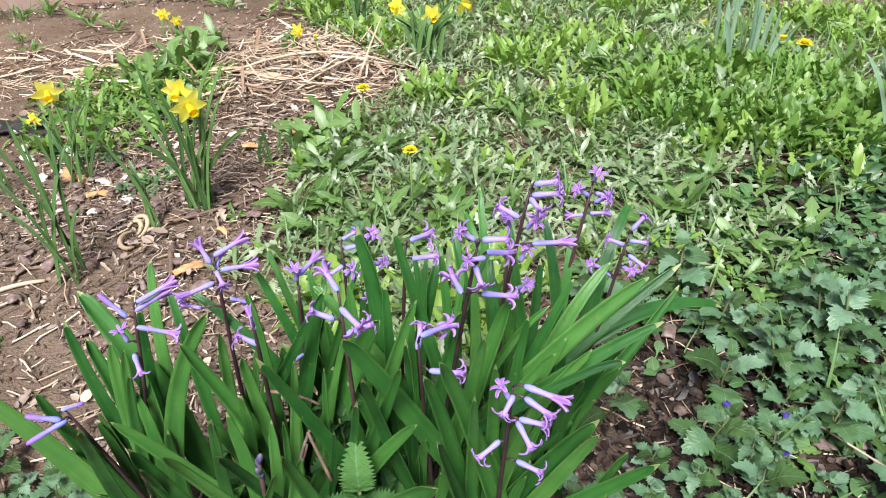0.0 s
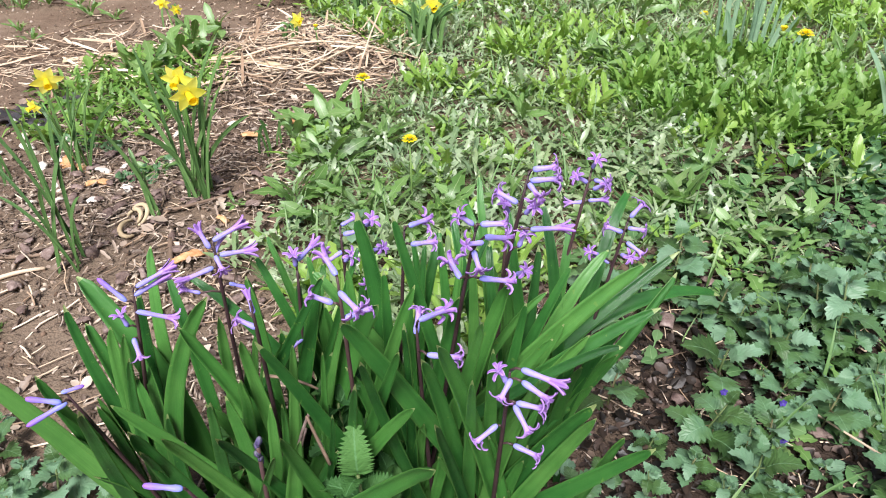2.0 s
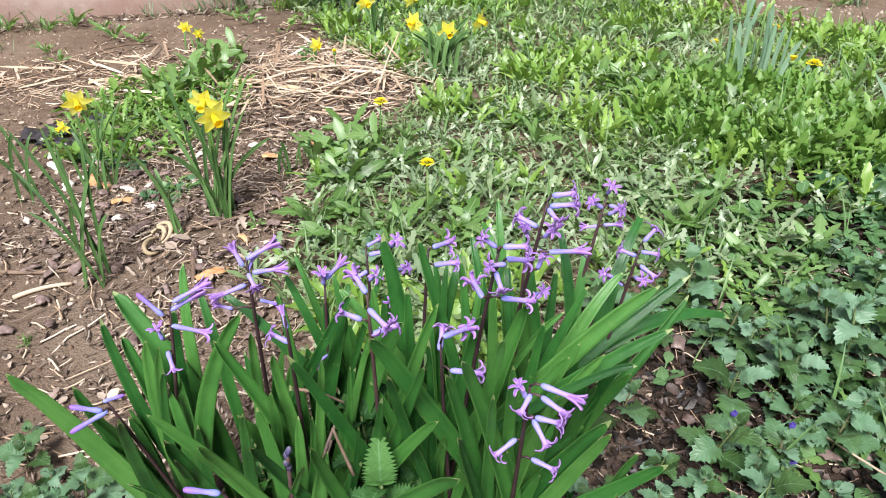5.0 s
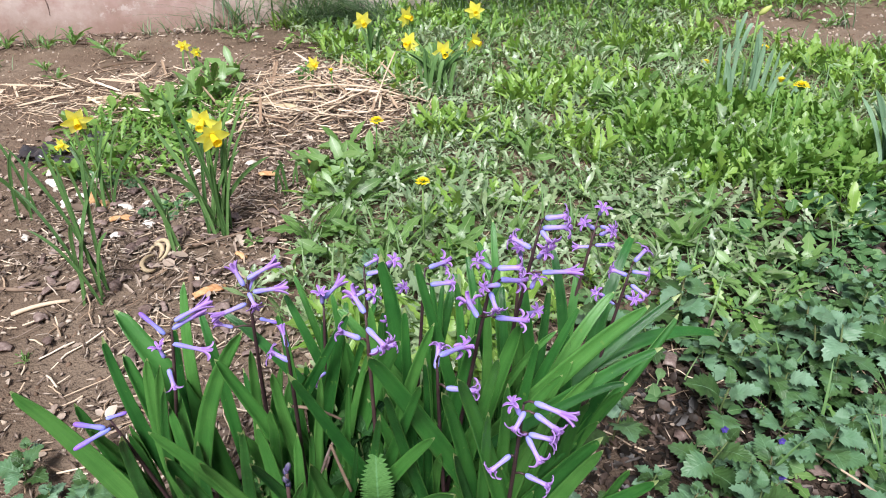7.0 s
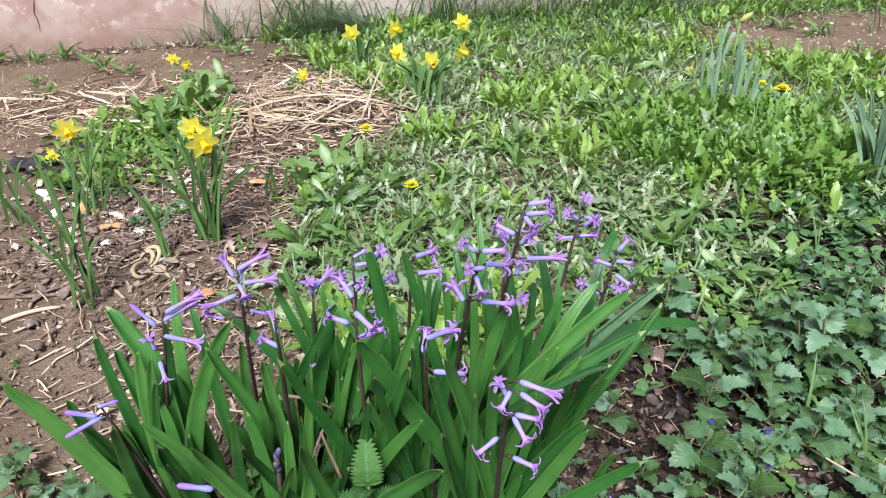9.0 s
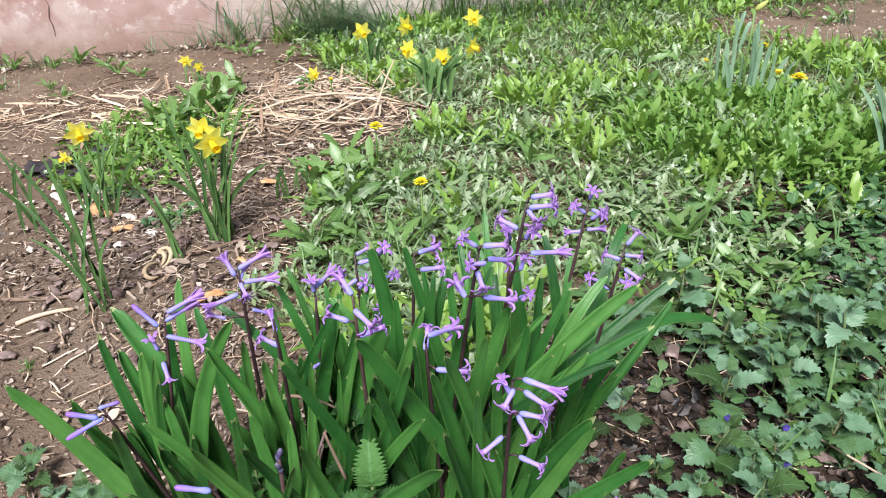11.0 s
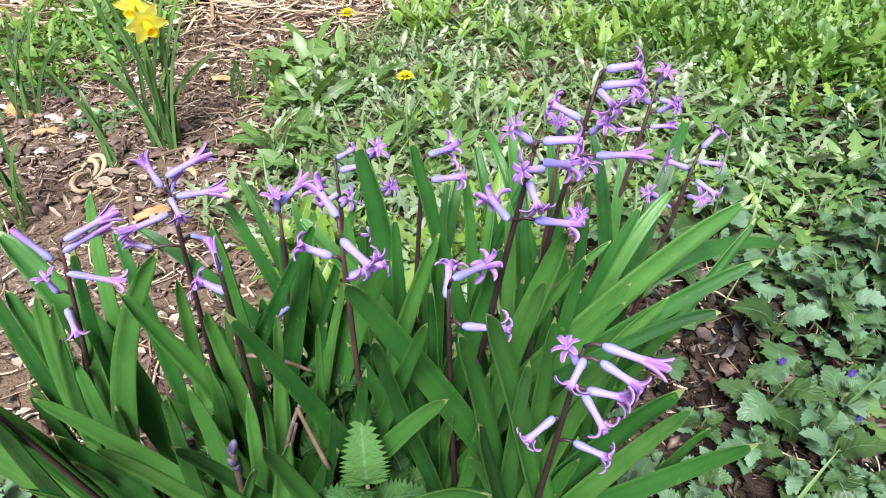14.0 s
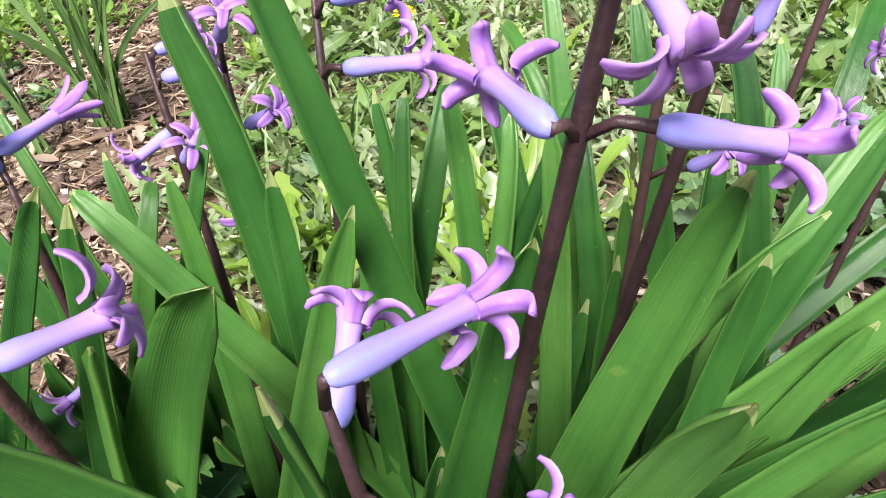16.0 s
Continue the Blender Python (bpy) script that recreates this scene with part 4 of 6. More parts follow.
daffodil(-0.283, 1.247, [], [(0.004, 0.0, 0.075), (0.014, 0.01, 0.06), (-0.01, 0.0, 0.05)], label="tuft of narrow daffodil leaves without flowers", width=0.005)
daffodil(-0.252, 1.272, [], [(0.002, 0.0, 0.06), (0.016, 0.01, 0.05)], label="tuft of narrow daffodil leaves without flowers", width=0.005)
daffodil(-0.6, 1.21, [(0.0, -0.01, 0.172, -60, 0.024), (-0.05, 0.01, 0.118, -120, 0.016)], [(0.09, -0.03, 0.185), (0.04, -0.02, 0.17), (-0.02, 0.01, 0.15), (-0.05, 0.02, 0.12), (0.06, 0.02, 0.16), (0.02, 0.03, 0.14), (0.1, 0.0, 0.13), (-0.03, -0.04, 0.11)], width=0.006, spread=0.03)
daffodil(-0.72, 1.17, [], [(-0.03, 0.02, 0.15), (0.01, 0, 0.13), (0.03, 0.02, 0.12), (-0.05, -0.02, 0.1)], label="tuft of narrow daffodil leaves without flowers", width=0.006)
daffodil(-0.71, 2.0, [(-0.013, 0, 0.07, -80, 0.019), (0.02, 0, 0.053, -65, 0.017)], [(-0.01, 0, 0.05), (0.02, 0.01, 0.06), (0.0, 0.02, 0.055), (0.03, 0, 0.045)], width=0.007, label="two small yellow daffodils with short leaves on bare soil")
daffodil(-0.345, 1.81, [(0.022, 0, 0.078, -50, 0.02)], [(-0.02, 0, 0.07), (0.0, 0.01, 0.08), (0.012, 0, 0.065), (-0.01, -0.02, 0.06), (0.02, 0.02, 0.08), (-0.03, 0.01, 0.05)], label="small daffodil with one flower beside the straw")
daffodil(-0.01, 1.79, [(-0.065, 0.03, 0.13, -120, 0.026), (0.015, 0.01, 0.112, -70, 0.028), (0.09, 0.06, 0.124, -30, 0.027)],
    [(-0.09, 0.0, 0.12), (-0.06, 0.02, 0.13), (-0.03, 0, 0.125), (0.0, 0.02, 0.12), (0.03, 0, 0.115), (0.06, 0.02, 0.13), (0.08, 0.01, 0.12), (-0.05, -0.02, 0.1), (0.02, -0.02, 0.1), (0.05, -0.02, 0.095), (-0.1, 0.03, 0.1), (0.07, 0.04, 0.14), (0.0, 0.04, 0.13), (-0.02, -0.03, 0.08), (-0.07, 0.0, 0.11), (-0.03, -0.01, 0.12), (-0.01, 0.01, 0.135), (0.01, -0.02, 0.12), (0.05, 0.02, 0.12), (0.07, 0.0, 0.115), (0.09, 0.01, 0.10), (-0.02, 0.03, 0.13), (0.04, -0.02, 0.11)], width=0.009, spread=0.035)
daffodil(-0.21, 2.1, [(-0.027, 0.02, 0.106, -65, 0.03)], [(-0.03, 0, 0.09), (0.0, 0.01, 0.1), (0.02, 0, 0.08), (-0.01, 0.02, 0.095), (0.035, 0.02, 0.085)], width=0.009, label="single yellow daffodil with upright leaves")
daffodil(-0.1, 2.14, [(-0.015, 0.01, 0.11, -35, 0.03)], [(-0.02, 0, 0.08), (0.01, 0.01, 0.09), (0.03, 0, 0.08), (0.0, 0.03, 0.085)], width=0.009, label="single yellow daffodil with upright leaves")
daffodil(0.08, 2.15, [(0.007, 0, 0.128, -80, 0.028)], [(-0.02, 0, 0.08), (0.02, 0.01, 0.09), (0.0, 0.02, 0.085)], width=0.008, label="single yellow daffodil with upright leaves")
daffodil(0.70, 1.635, [], [(-0.085, 0, 0.20), (-0.04, 0.01, 0.185), (-0.012, -0.01, 0.205), (0.01, 0.03, 0.21), (0.035, 0.0, 0.168), (0.055, 0.01, 0.16), (0.08, 0, 0.14), (0.10, 0.01, 0.125), (-0.07, -0.02, 0.15), (-0.03, -0.02, 0.15), (0.0, -0.01, 0.14), (0.06, -0.02, 0.11), (0.022, 0.02, 0.175), (-0.055, 0.02, 0.175), (0.12, -0.01, 0.10)],
    BLUE_LEAF, "clump of upright blue-green daffodil leaves", width=0.010, spread=0.012, upright=0.7)
daffodil(0.87, 1.27, [], [(-0.125, 0.01, 0.19), (-0.11, 0.0, 0.205), (-0.075, 0.01, 0.2), (-0.06, -0.01, 0.225), (-0.035, 0.02, 0.23), (-0.01, 0.0, 0.225), (0.02, 0.01, 0.22), (0.04, 0.0, 0.2), (-0.09, -0.02, 0.16), (-0.045, -0.03, 0.17), (0.0, -0.03, 0.18), (0.06, 0.02, 0.19), (-0.02, 0.03, 0.21), (0.09, 0, 0.17), (-0.095, 0.02, 0.175), (0.03, -0.03, 0.15), (-0.07, -0.03, 0.19), (-0.05, 0.0, 0.21), (-0.028, -0.02, 0.2), (0.01, -0.02, 0.21), (-0.085, 0.0, 0.215)],
    BLUE_LEAF, "tall clump of arching blue-green daffodil leaves", width=0.0105, spread=0.02, upright=0.4)
daffodil(0.86, 2.15, [], [(-0.02, 0, 0.1), (0.01, 0.01, 0.12), (0.03, 0, 0.09)], BLUE_LEAF, "few blue-green daffodil leaves", width=0.012)


def daffodil_bud(x, y, top):
    ob = thing("daffodil_bud", x, y, 0, "pale yellow-green daffodil bud on a tall stalk", "flower")
    t = Vector(top)
    part("stalk", tube("stalk", [(0, 0, -0.01), t * 0.5 + Vector((-0.004, 0, 0)), t], [0.0028, 0.0025, 0.002], 7), GREEN_STEM, ob)
    me = lathe("bud", [(0, 0.05), (0.1, 0.16), (0.4, 0.22), (0.7, 0.18), (0.95, 0.08), (1.0, 0.02)], 10)
    part("flower_bud", me, PALE_BUD, ob, "", Matrix.Translation(t) @ Vector((0.8, -0.1, 0.7)).to_track_quat("Z", "Y").to_matrix().to_4x4() @ Matrix.Diagonal((0.03, 0.03, 0.03, 1)))


daffodil_bud(0.70, 1.64, (-0.012, 0.0, 0.238))


# ---- dandelions ----
def leaf_mesh(name, leaf, material):
    me = mesh_of(name, leaf[0], leaf[1], leaf[2])
    me.materials.append(material)
    return me


def bent(leaf, arch):
    """The same leaf with its rib arched upward first and down at the tip."""
    v = leaf[0].copy()
    v[:, 2] += arch * np.sin(np.clip(v[:, 1], 0, 1) * math.pi)
    return v, leaf[1], leaf[2]


DANDELION_LEAVES = [leaf_mesh("dandelion_leaf", bent(flat_leaf(
    [0.02, 0.028, 0.035, k * 0.08, 0.05, k * 0.11, 0.065, k * 0.135, 0.09, k * 0.14, 0.10, 0.06, 0.006],
    [0, 0, 0, -0.03, 0.0, -0.035, 0.0, -0.035, 0.0, -0.03, 0.0, 0, 0], 0.25, d), a), DANDELION_LEAF) for k, d, a in ((1.0, 0.3, 0.12), (0.8, 0.15, 0.06), (1.15, 0.45, 0.2))]
PLAIN_LEAVES = [leaf_mesh("seedling_leaf", bent(meadow_leaf(w, lobed, 0.25, d, w * 40), 0.1), DANDELION_LEAF) for w, lobed, d in ((0.10, True, 0.2), (0.075, False, 0.35), (0.12, True, 0.05))]


def rosette(meshes, count, size, rise, rng, name, label, category, group):
    ob = thing(name, 0, 0, 0, label, category, group)
    for k in range(count):
        g = 6.2832 * k / count + rng.uniform(-0.3, 0.3)
        up = radians(rng.uniform(*rise))
        part("leaf", meshes[k % len(meshes)], None, ob, "", leaf_pose(math.cos(g + 1.57) * 0.004, math.sin(g + 1.57) * 0.004, 0.002, g, up, size * rng.uniform(0.55, 1.15), rng.uniform(-0.7, 0.7)))
    return ob


def dandelion_flower(x, y, h, size=0.012, half=False):
    ob = thing("dandelion_flower", x, y, ground_z(x, y), "yellow dandelion flower on a thin pale stalk", "flower", "dandelion flowers")
    rng = random.Random(int(x * 9999))
    top = Vector((rng.uniform(-0.006, 0.006), rng.uniform(-0.006, 0.006), h))
    part("stalk", tube("stalk", [(0, 0, -0.006), Vector((top.x * 0.2, top.y * 0.2, h * 0.5)), top], [0.0016, 0.0015, 0.0014], 6), GREEN_STEM, ob)
    part("calyx", lathe("calyx", [(0, 0.1), (0.15, 0.4), (0.5, 0.5), (0.7, 0.42)], 10), GREEN_STEM, ob, "", Matrix.Translation(top - Vector((0, 0, size * 0.4))) @ Matrix.Diagonal((size, size, size, 1)))
    rays = []
    for ring, (n, rise, length) in enumerate(((22, 12 if not half else 62, 1.0), (18, 32 if not half else 72, 0.85), (14, 56 if not half else 80, 0.72), (12, 74 if not half else 84, 0.62))):
        for k in range(n):
            rays.append(turned(flat_leaf([0.05, 0.09, 0.1, 0.08], None, 0.1, 0.1), leaf_pose(0, 0, 0.1, 6.2832 * k / n + ring, radians(rise + rng.uniform(-8, 8)), length)))
    v, f, u = joined(rays)
    part("flower_head", mesh_of("flower_head", v, f, u), DANDELION_YELLOW, ob, "", Matrix.Translation(top) @ Matrix.Diagonal((size, size, size, 1)))


for spot in ((-0.117, 1.39, 0.095, 0.014), (-0.003, 1.06, 0.13, 0.0115), (0.65, 1.30, 0.165, 0.014), (0.165, 1.83, 0.02, 0.013), (0.43, 1.78, 0.02, 0.012), (0.72, 1.99, 0.02, 0.012), (0.935, 2.14, 0.02, 0.016)):
    dandelion_flower(*spot)
dandelion_flower(0.628, 1.33, 0.16, 0.012, True)
dandelion_flower(-0.26, 1.72, 0.05, 0.01, True)


# ---- nettles ----
def nettle_leaf():
    teeth = 7
    widths, lean = [0.02, 0.16], [0, -0.10]
    for k in range(teeth):
        s = (k + 1) / (teeth + 0.6)
        full = 0.43 * math.sin(math.pi * (0.2 + 0.8 * s) ** 0.85) ** 0.75
        widths += [full + 0.045, full * 0.82 - 0.02]
        lean += [0.045, -0.012]
    widths.append(0.005)
    lean.append(0.0)
    widths = [max(0.004, w) for w in widths]
    return bent(flat_leaf(widths, lean, 0.2, 0.28), 0.09)


NETTLE_MESHES = []
for n in range(3):
    v, f, u = nettle_leaf()
    v = v.copy()
    v[:, 2] += 0.045 * np.sin(v[:, 1] * 15 + 2 * n + np.sign(v[:, 0])) * np.abs(v[:, 0]) * 4
    v[:, 0] *= (1.0, 1.12, 0.9)[n]
    NETTLE_MESHES.append(leaf_mesh("nettle_leaf", (v, f, u), NETTLE_LEAF))


def frond_mesh(n):
    """A crinkled ovate leaf with many sharp teeth, puckered between its veins."""
    teeth = 13
    rows = [(0.0, 0.02, 0.0), (0.04, 0.12, -0.03)]
    for k in range(teeth):
        s = 0.07 + 0.9 * k / teeth
        full = 0.33 * math.sin(math.pi * (0.22 + 0.76 * s) ** 0.9) ** 0.7
        rows += [(s, full * 0.80, 0.0), (s + 0.035, full + 0.035, 0.035)]
    rows.append((1.0, 0.006, 0.0))
    verts, uvs, faces = [], [], []
    for i, (s, w, lean) in enumerate(rows):
        for u in (-1.0, -0.6, -0.25, 0.0, 0.25, 0.6, 1.0):
            pucker = 0.022 * math.sin(26 * s - 6 * abs(u) + n) * abs(u) * (1.2 - abs(u)) * 2.5
            verts.append((w * u, s + lean * abs(u) ** 2, 0.30 * w * abs(u) + pucker - 0.22 * s * s + 0.12 * math.sin(math.pi * s)))
            uvs.append((0.5 + 0.5 * u, s))
    for i in range(len(rows) - 1):
        for j in range(6):
            faces.append((7 * i + j, 7 * i + j + 1, 7 * i + j + 8, 7 * i + j + 7))
    return leaf_mesh("frond", (np.array(verts), faces, np.array(uvs)), FRILL_LEAF)


FRONDS = [frond_mesh(n) for n in range(3)]


def frilly_weed(count, height, size, rng):
    ob = thing("frilly_weed", 0, 0, 0, "bushy young nettle with crinkled deeply toothed leaves", "weed", "frilly weeds in the clump")
    part("stem", tube("stem", [(0, 0, -0.012), (0.002, 0, height * 0.5), (0, 0.002, height)], [0.0018, 0.0015, 0.001], 6), NETTLE_STEM, ob)
    for k in range(count):
        s = 0.35 + 0.65 * k / (count - 1)
        part("leaf", FRONDS[k % 3], None, ob, "", leaf_pose(0.002 * s, 0.002 * s, height * s, 2.4 * k + rng.uniform(-0.3, 0.3), radians(rng.uniform(0, 30) + 45 * s * s), size * (1.15 - 0.45 * s) * rng.uniform(0.85, 1.15), rng.uniform(-0.4, 0.4)))
    return ob


def nettle(pairs, height, size, rng):
    ob = thing("nettle", 0, 0, 0, "young stinging nettle with toothed grey-green leaves", "nettle", "nettle patch")
    lean = Vector((rng.uniform(-0.015, 0.015), rng.uniform(-0.015, 0.015), height))
    part("stem", tube("stem", [(0, 0, -0.012), Vector((lean.x * 0.3, lean.y * 0.3, height * 0.5)), lean], [0.0016, 0.0014, 0.001], 6), NETTLE_STEM, ob)
    for k in range(pairs):
        s = 0.3 + 0.7 * k / max(1, pairs - 1)
        at = Vector((lean.x * s * s, lean.y * s * s, height * s))
        grow = size * (0.85 + 0.35 * math.sin(math.pi * min(1, 0.25 + s * 0.75))) * (0.62 if k == pairs - 1 else 1.0)
        for half in (0, 1):
            g = rng.uniform(-0.25, 0.25) + math.pi * half + (math.pi / 2) * (k % 2)
            out = Vector((-math.sin(g), math.cos(g), 0))
            stalk = 0.010 * (1.3 - s)
            foot = at + out * stalk + Vector((0, 0, stalk * 0.5))
            if stalk > 0.004:
                part("leaf_stalk", tube("leaf_stalk", [at, foot + out * 0.002], [0.0008, 0.0006], 5), NETTLE_STEM, ob)
            rise = radians(rng.uniform(-12, 42) + 34 * (s > 0.9))
            part("leaf", NETTLE_MESHES[(k + half) % 3], None, ob, "", leaf_pose(foot.x, foot.y, foot.z, g, rise, grow * rng.uniform(0.85, 1.12), rng.uniform(-0.25, 0.25)))
    return ob


# ---- scattering ----
def spots(count, inside, gap, rng, box):
    """Places at chance inside an area, no two nearer than gap."""
    found, cells = [], {}
    for _ in range(count * 30):
        if len(found) >= count:
            break
        x, y = rng.uniform(box[0], box[1]), rng.uniform(box[2], box[3])
        if rng.random() > inside(x, y):
            continue
        cx, cy = int(x // gap), int(y // gap)
        if any((x - a) ** 2 + (y - b) ** 2 < gap * gap for i in (-1, 0, 1) for j in (-1, 0, 1) for a, b in cells.get((cx + i, cy + j), ())):
            continue
        cells.setdefault((cx, cy), []).append((x, y))
        found.append((x, y))
    return found


def soft(value, lo, hi):
    return max(0.0, min(1.0, (value - lo) / (hi - lo)))


def wobble(x, y, scale, seed):
    return noise.noise((x * scale, y * scale, seed))


def lawn_edge(y):
    """The left border of the green, from front to back."""
    stops = ((0.0, -0.05), (0.7, -0.10), (0.95, -0.24), (1.15, -0.24), (1.38, -0.22), (1.55, -0.08), (1.7, -0.03), (1.85, -0.2), (2.1, -0.35), (2.4, -0.55), (3.2, -0.7))
    for (y0, x0), (y1, x1) in zip(stops, stops[1:]):
        if y <= y1:
            return x0 + (x1 - x0) * (y - y0) / (y1 - y0)
    return stops[-1][1]


def path_bare(x, y):
    """Bare trodden soil at the far right."""
    return soft(1.25 - (((x - 1.5) / 0.62) ** 2 + ((y - 2.38) / 0.36) ** 2) + 0.35 * wobble(x, y, 3.0, 9), 0.1, 0.5)


def in_nettles(x, y):
    side = soft(x - (0.24 + 0.12 * wobble(x, y, 4, 2)), 0.0, 0.06) * soft(0.96 + 0.42 * (x - 0.4) - y + 0.10 * wobble(x, y, 5, 4), 0.0, 0.1)
    bed = soft(1.25 - ((x - 0.55) / 0.62) ** 2 - ((y - 0.75) / 0.42) ** 2 + 0.3 * wobble(x, y, 5, 9), 0.0, 0.3)
    return side * bed


def by_mallows(x, y):
    return soft(x, 0.42, 0.56) * soft(y, 0.90, 0.98) * soft(1.28 - y, 0, 0.08)


def in_lawn(x, y):
    a = soft(x - lawn_edge(y) + 0.05 * wobble(x, y, 9, 1), -0.02, 0.05)
    return a * (1 - path_bare(x, y)) * (1 - 0.96 * in_nettles(x, y)) * soft(y, 0.5 + 0.35 * soft(x, 0.1, 0.16), 0.75 + 0.25 * soft(x, 0.1, 0.16)) * (1 - 0.8 * by_mallows(x, y)) * (1 - 0.4 * soft(x, 0.16, 0.24) * soft(1.04 - y, 0, 0.1)) * (1.0 if y < wall_line(x) - 0.02 else 0.0)


def in_patch(x, y):
    return soft(1.0 - (((x - 0.66) / 0.28) ** 2 + ((y - 1.44) / 0.24) ** 2) + 0.4 * wobble(x, y, 5, 6), 0.0, 0.3)


def leaf_field(name, material, items, label, category):
    v, f, u = joined(items)
    return lump(name, mesh_of(name, v, f, u), material, 0, 0, 0, label, category, kind="stuff")


def fresh(x, y):
    """Where upright yellow-green tufts stand out of the grey-green mat."""
    return soft(wobble(x, y, 4.2, 33) + 0.55 * wobble(x, y, 11, 34), -0.06, 0.34)


rng = random.Random(21)
items = []
for x, y in spots(5400, in_lawn, 0.0122, rng, (-0.75, 2.4, 0.55, 3.1)):
    # one small plant of the mat: its leaves radiate from one foot, are all of a kind, and lie low
    z = ground_z(x, y)
    tuft = (0.8 + 0.5 * max(0.0, wobble(x, y, 9, 3) + 0.2)) * rng.uniform(0.75, 1.25) * (1 - 0.45 * soft(x, 0.75, 0.95) * soft(y, 1.65, 1.85))
    kinds = rng.choices((TONGUES, LOBES), (3, 7))[0]
    rise = rng.uniform(8, 34) if rng.random() < 0.65 else rng.uniform(34, 66)
    count = rng.randint(5, 7) if y < 1.9 else rng.randint(4, 5)
    for k in range(count):
        size = tuft * rng.uniform(0.022, 0.05) * (1.0 + 0.15 * soft(1.45 - y, 0, 0.25))
        items.append(turned(rng.choice(kinds), leaf_pose(x + rng.uniform(-0.003, 0.003), y + rng.uniform(-0.003, 0.003), z + rng.uniform(0.002, 0.014) * tuft, 6.28 * k / count + rng.uniform(-0.5, 0.5), radians(rise + rng.uniform(-8, 20)), size, rng.uniform(-0.4, 0.4))))
leaf_field("lawn_weeds", LAWN_LEAF, items, "low mat of grey-green dandelion and plantain leaves", "weeds")

items = []
for x, y in spots(1300, lambda a, b: in_lawn(a, b) * fresh(a, b) * (1 - 0.7 * soft(a, 0.36, 0.5) * soft(1.24 - b, 0, 0.08)), 0.017, rng, (-0.75, 2.3, 0.6, 3.0)):
    z = ground_z(x, y)
    kinds = rng.choices((TONGUES, LOBES), (5, 6))[0]
    grow = rng.uniform(0.7, 1.25) * (0.7 + 0.5 * fresh(x, y))
    for k in range(rng.randint(4, 6)):
        items.append(turned(rng.choice(kinds), leaf_pose(x + rng.uniform(-0.006, 0.006), y + rng.uniform(-0.006, 0.006), z, 1.3 * k + rng.uniform(-0.5, 0.5), radians(rng.uniform(36, 82)), grow * rng.uniform(0.034, 0.064), rng.uniform(-0.3, 0.3))))
leaf_field("bright_weeds", BRIGHT_LEAF, items, "upright tufts of bright green lance-shaped weed leaves", "weeds")

items = []
for x, y in spots(760, in_patch, 0.018, rng, (0.3, 1.15, 1.05, 1.8)):
    z = ground_z(x, y)
    tall = (0.55 + 0.45 * in_patch(x, y)) * (0.75 + 0.6 * max(0.0, wobble(x, y, 9, 8) + 0.2))
    kinds = rng.choices((TONGUES, LOBES), (2, 7))[0]
    count = rng.randint(6, 9)
    for k in range(count):
        items.append(turned(rng.choice(kinds), leaf_pose(x + rng.uniform(-0.008, 0.008), y + rng.uniform(-0.008, 0.008), z + rng.uniform(0, 0.015), 6.28 * k / count + rng.uniform(-0.5, 0.5), radians(rng.uniform(42, 86)), tall * rng.uniform(0.032, 0.074), rng.uniform(-0.3, 0.3))))
leaf_field("fresh_weeds", PATCH_LEAF, items, "dense mound of fresh bright green weeds", "weeds")

items = []
for x, y in spots(1500, lambda a, b: 0.6 * in_lawn(a, b) + 0.25 * in_nettles(a, b), 0.02, rng, (-0.7, 2.2, 0.5, 3.0)):
    for _ in range(rng.randint(2, 5)):
        items.append(turned(BLADE, leaf_pose(x, y, ground_z(x, y), rng.uniform(0, 6.28), radians(rng.uniform(35, 85)), rng.uniform(0.04, 0.085))))
leaf_field("grass", GRASS, items, "thin tufts of green grass among the weeds", "grass")

items = []
for x, y in spots(150, lambda a, b: soft(1.1 - (((a + 0.64) / 0.19) ** 2 + ((b - 1.54) / 0.27) ** 2) + 0.6 * wobble(a, b, 9, 21), 0, 0.4), 0.022, rng, (-0.9, -0.40, 1.22, 1.9)):
    kinds = rng.choices((TONGUES, LOBES, SPOONS), (3, 5, 2))[0]
    count = rng.randint(4, 7)
    for k in range(count):
        items.append(turned(rng.choice(kinds), leaf_pose(x, y, ground_z(x, y) + rng.uniform(0, 0.008), 6.28 * k / count + rng.uniform(-0.5, 0.5), radians(rng.uniform(12, 70)), rng.uniform(0.022, 0.056), rng.uniform(-0.4, 0.4))))
leaf_field("soil_weeds", PATCH_LEAF, items, "low green weeds spreading between the daffodils", "weeds")

# tall grass and herbs along the foot of the wall
items = []
for cx, cy, n, reach, high in ((-0.72, 2.44, 26, 0.10, 0.24), (-0.46, 2.5, 70, 0.16, 0.26), (-0.3, 2.56, 40, 0.14, 0.2), (-0.02, 2.6, 60, 0.15, 0.24), (0.2, 2.66, 50, 0.14, 0.22), (0.45, 2.7, 60, 0.16, 0.24), (0.75, 2.75, 80, 0.16, 0.26), (1.0, 2.82, 40, 0.14, 0.22), (0.55, 2.3, 40, 0.08, 0.14), (1.3, 2.86, 40, 0.14, 0.25), (1.7, 2.9, 40, 0.14, 0.25)):
    for _ in range(2 * n):
        x, y = cx + rng.gauss(0, reach * 0.45), min(cy + rng.gauss(0, 0.04), wall_line(cx) - 0.05)
        items.append(turned(THIN, leaf_pose(x, y, ground_z(x, y), rng.uniform(0, 6.28), radians(rng.uniform(40, 88)), 1.15 * high * rng.uniform(0.6, 1.1))))
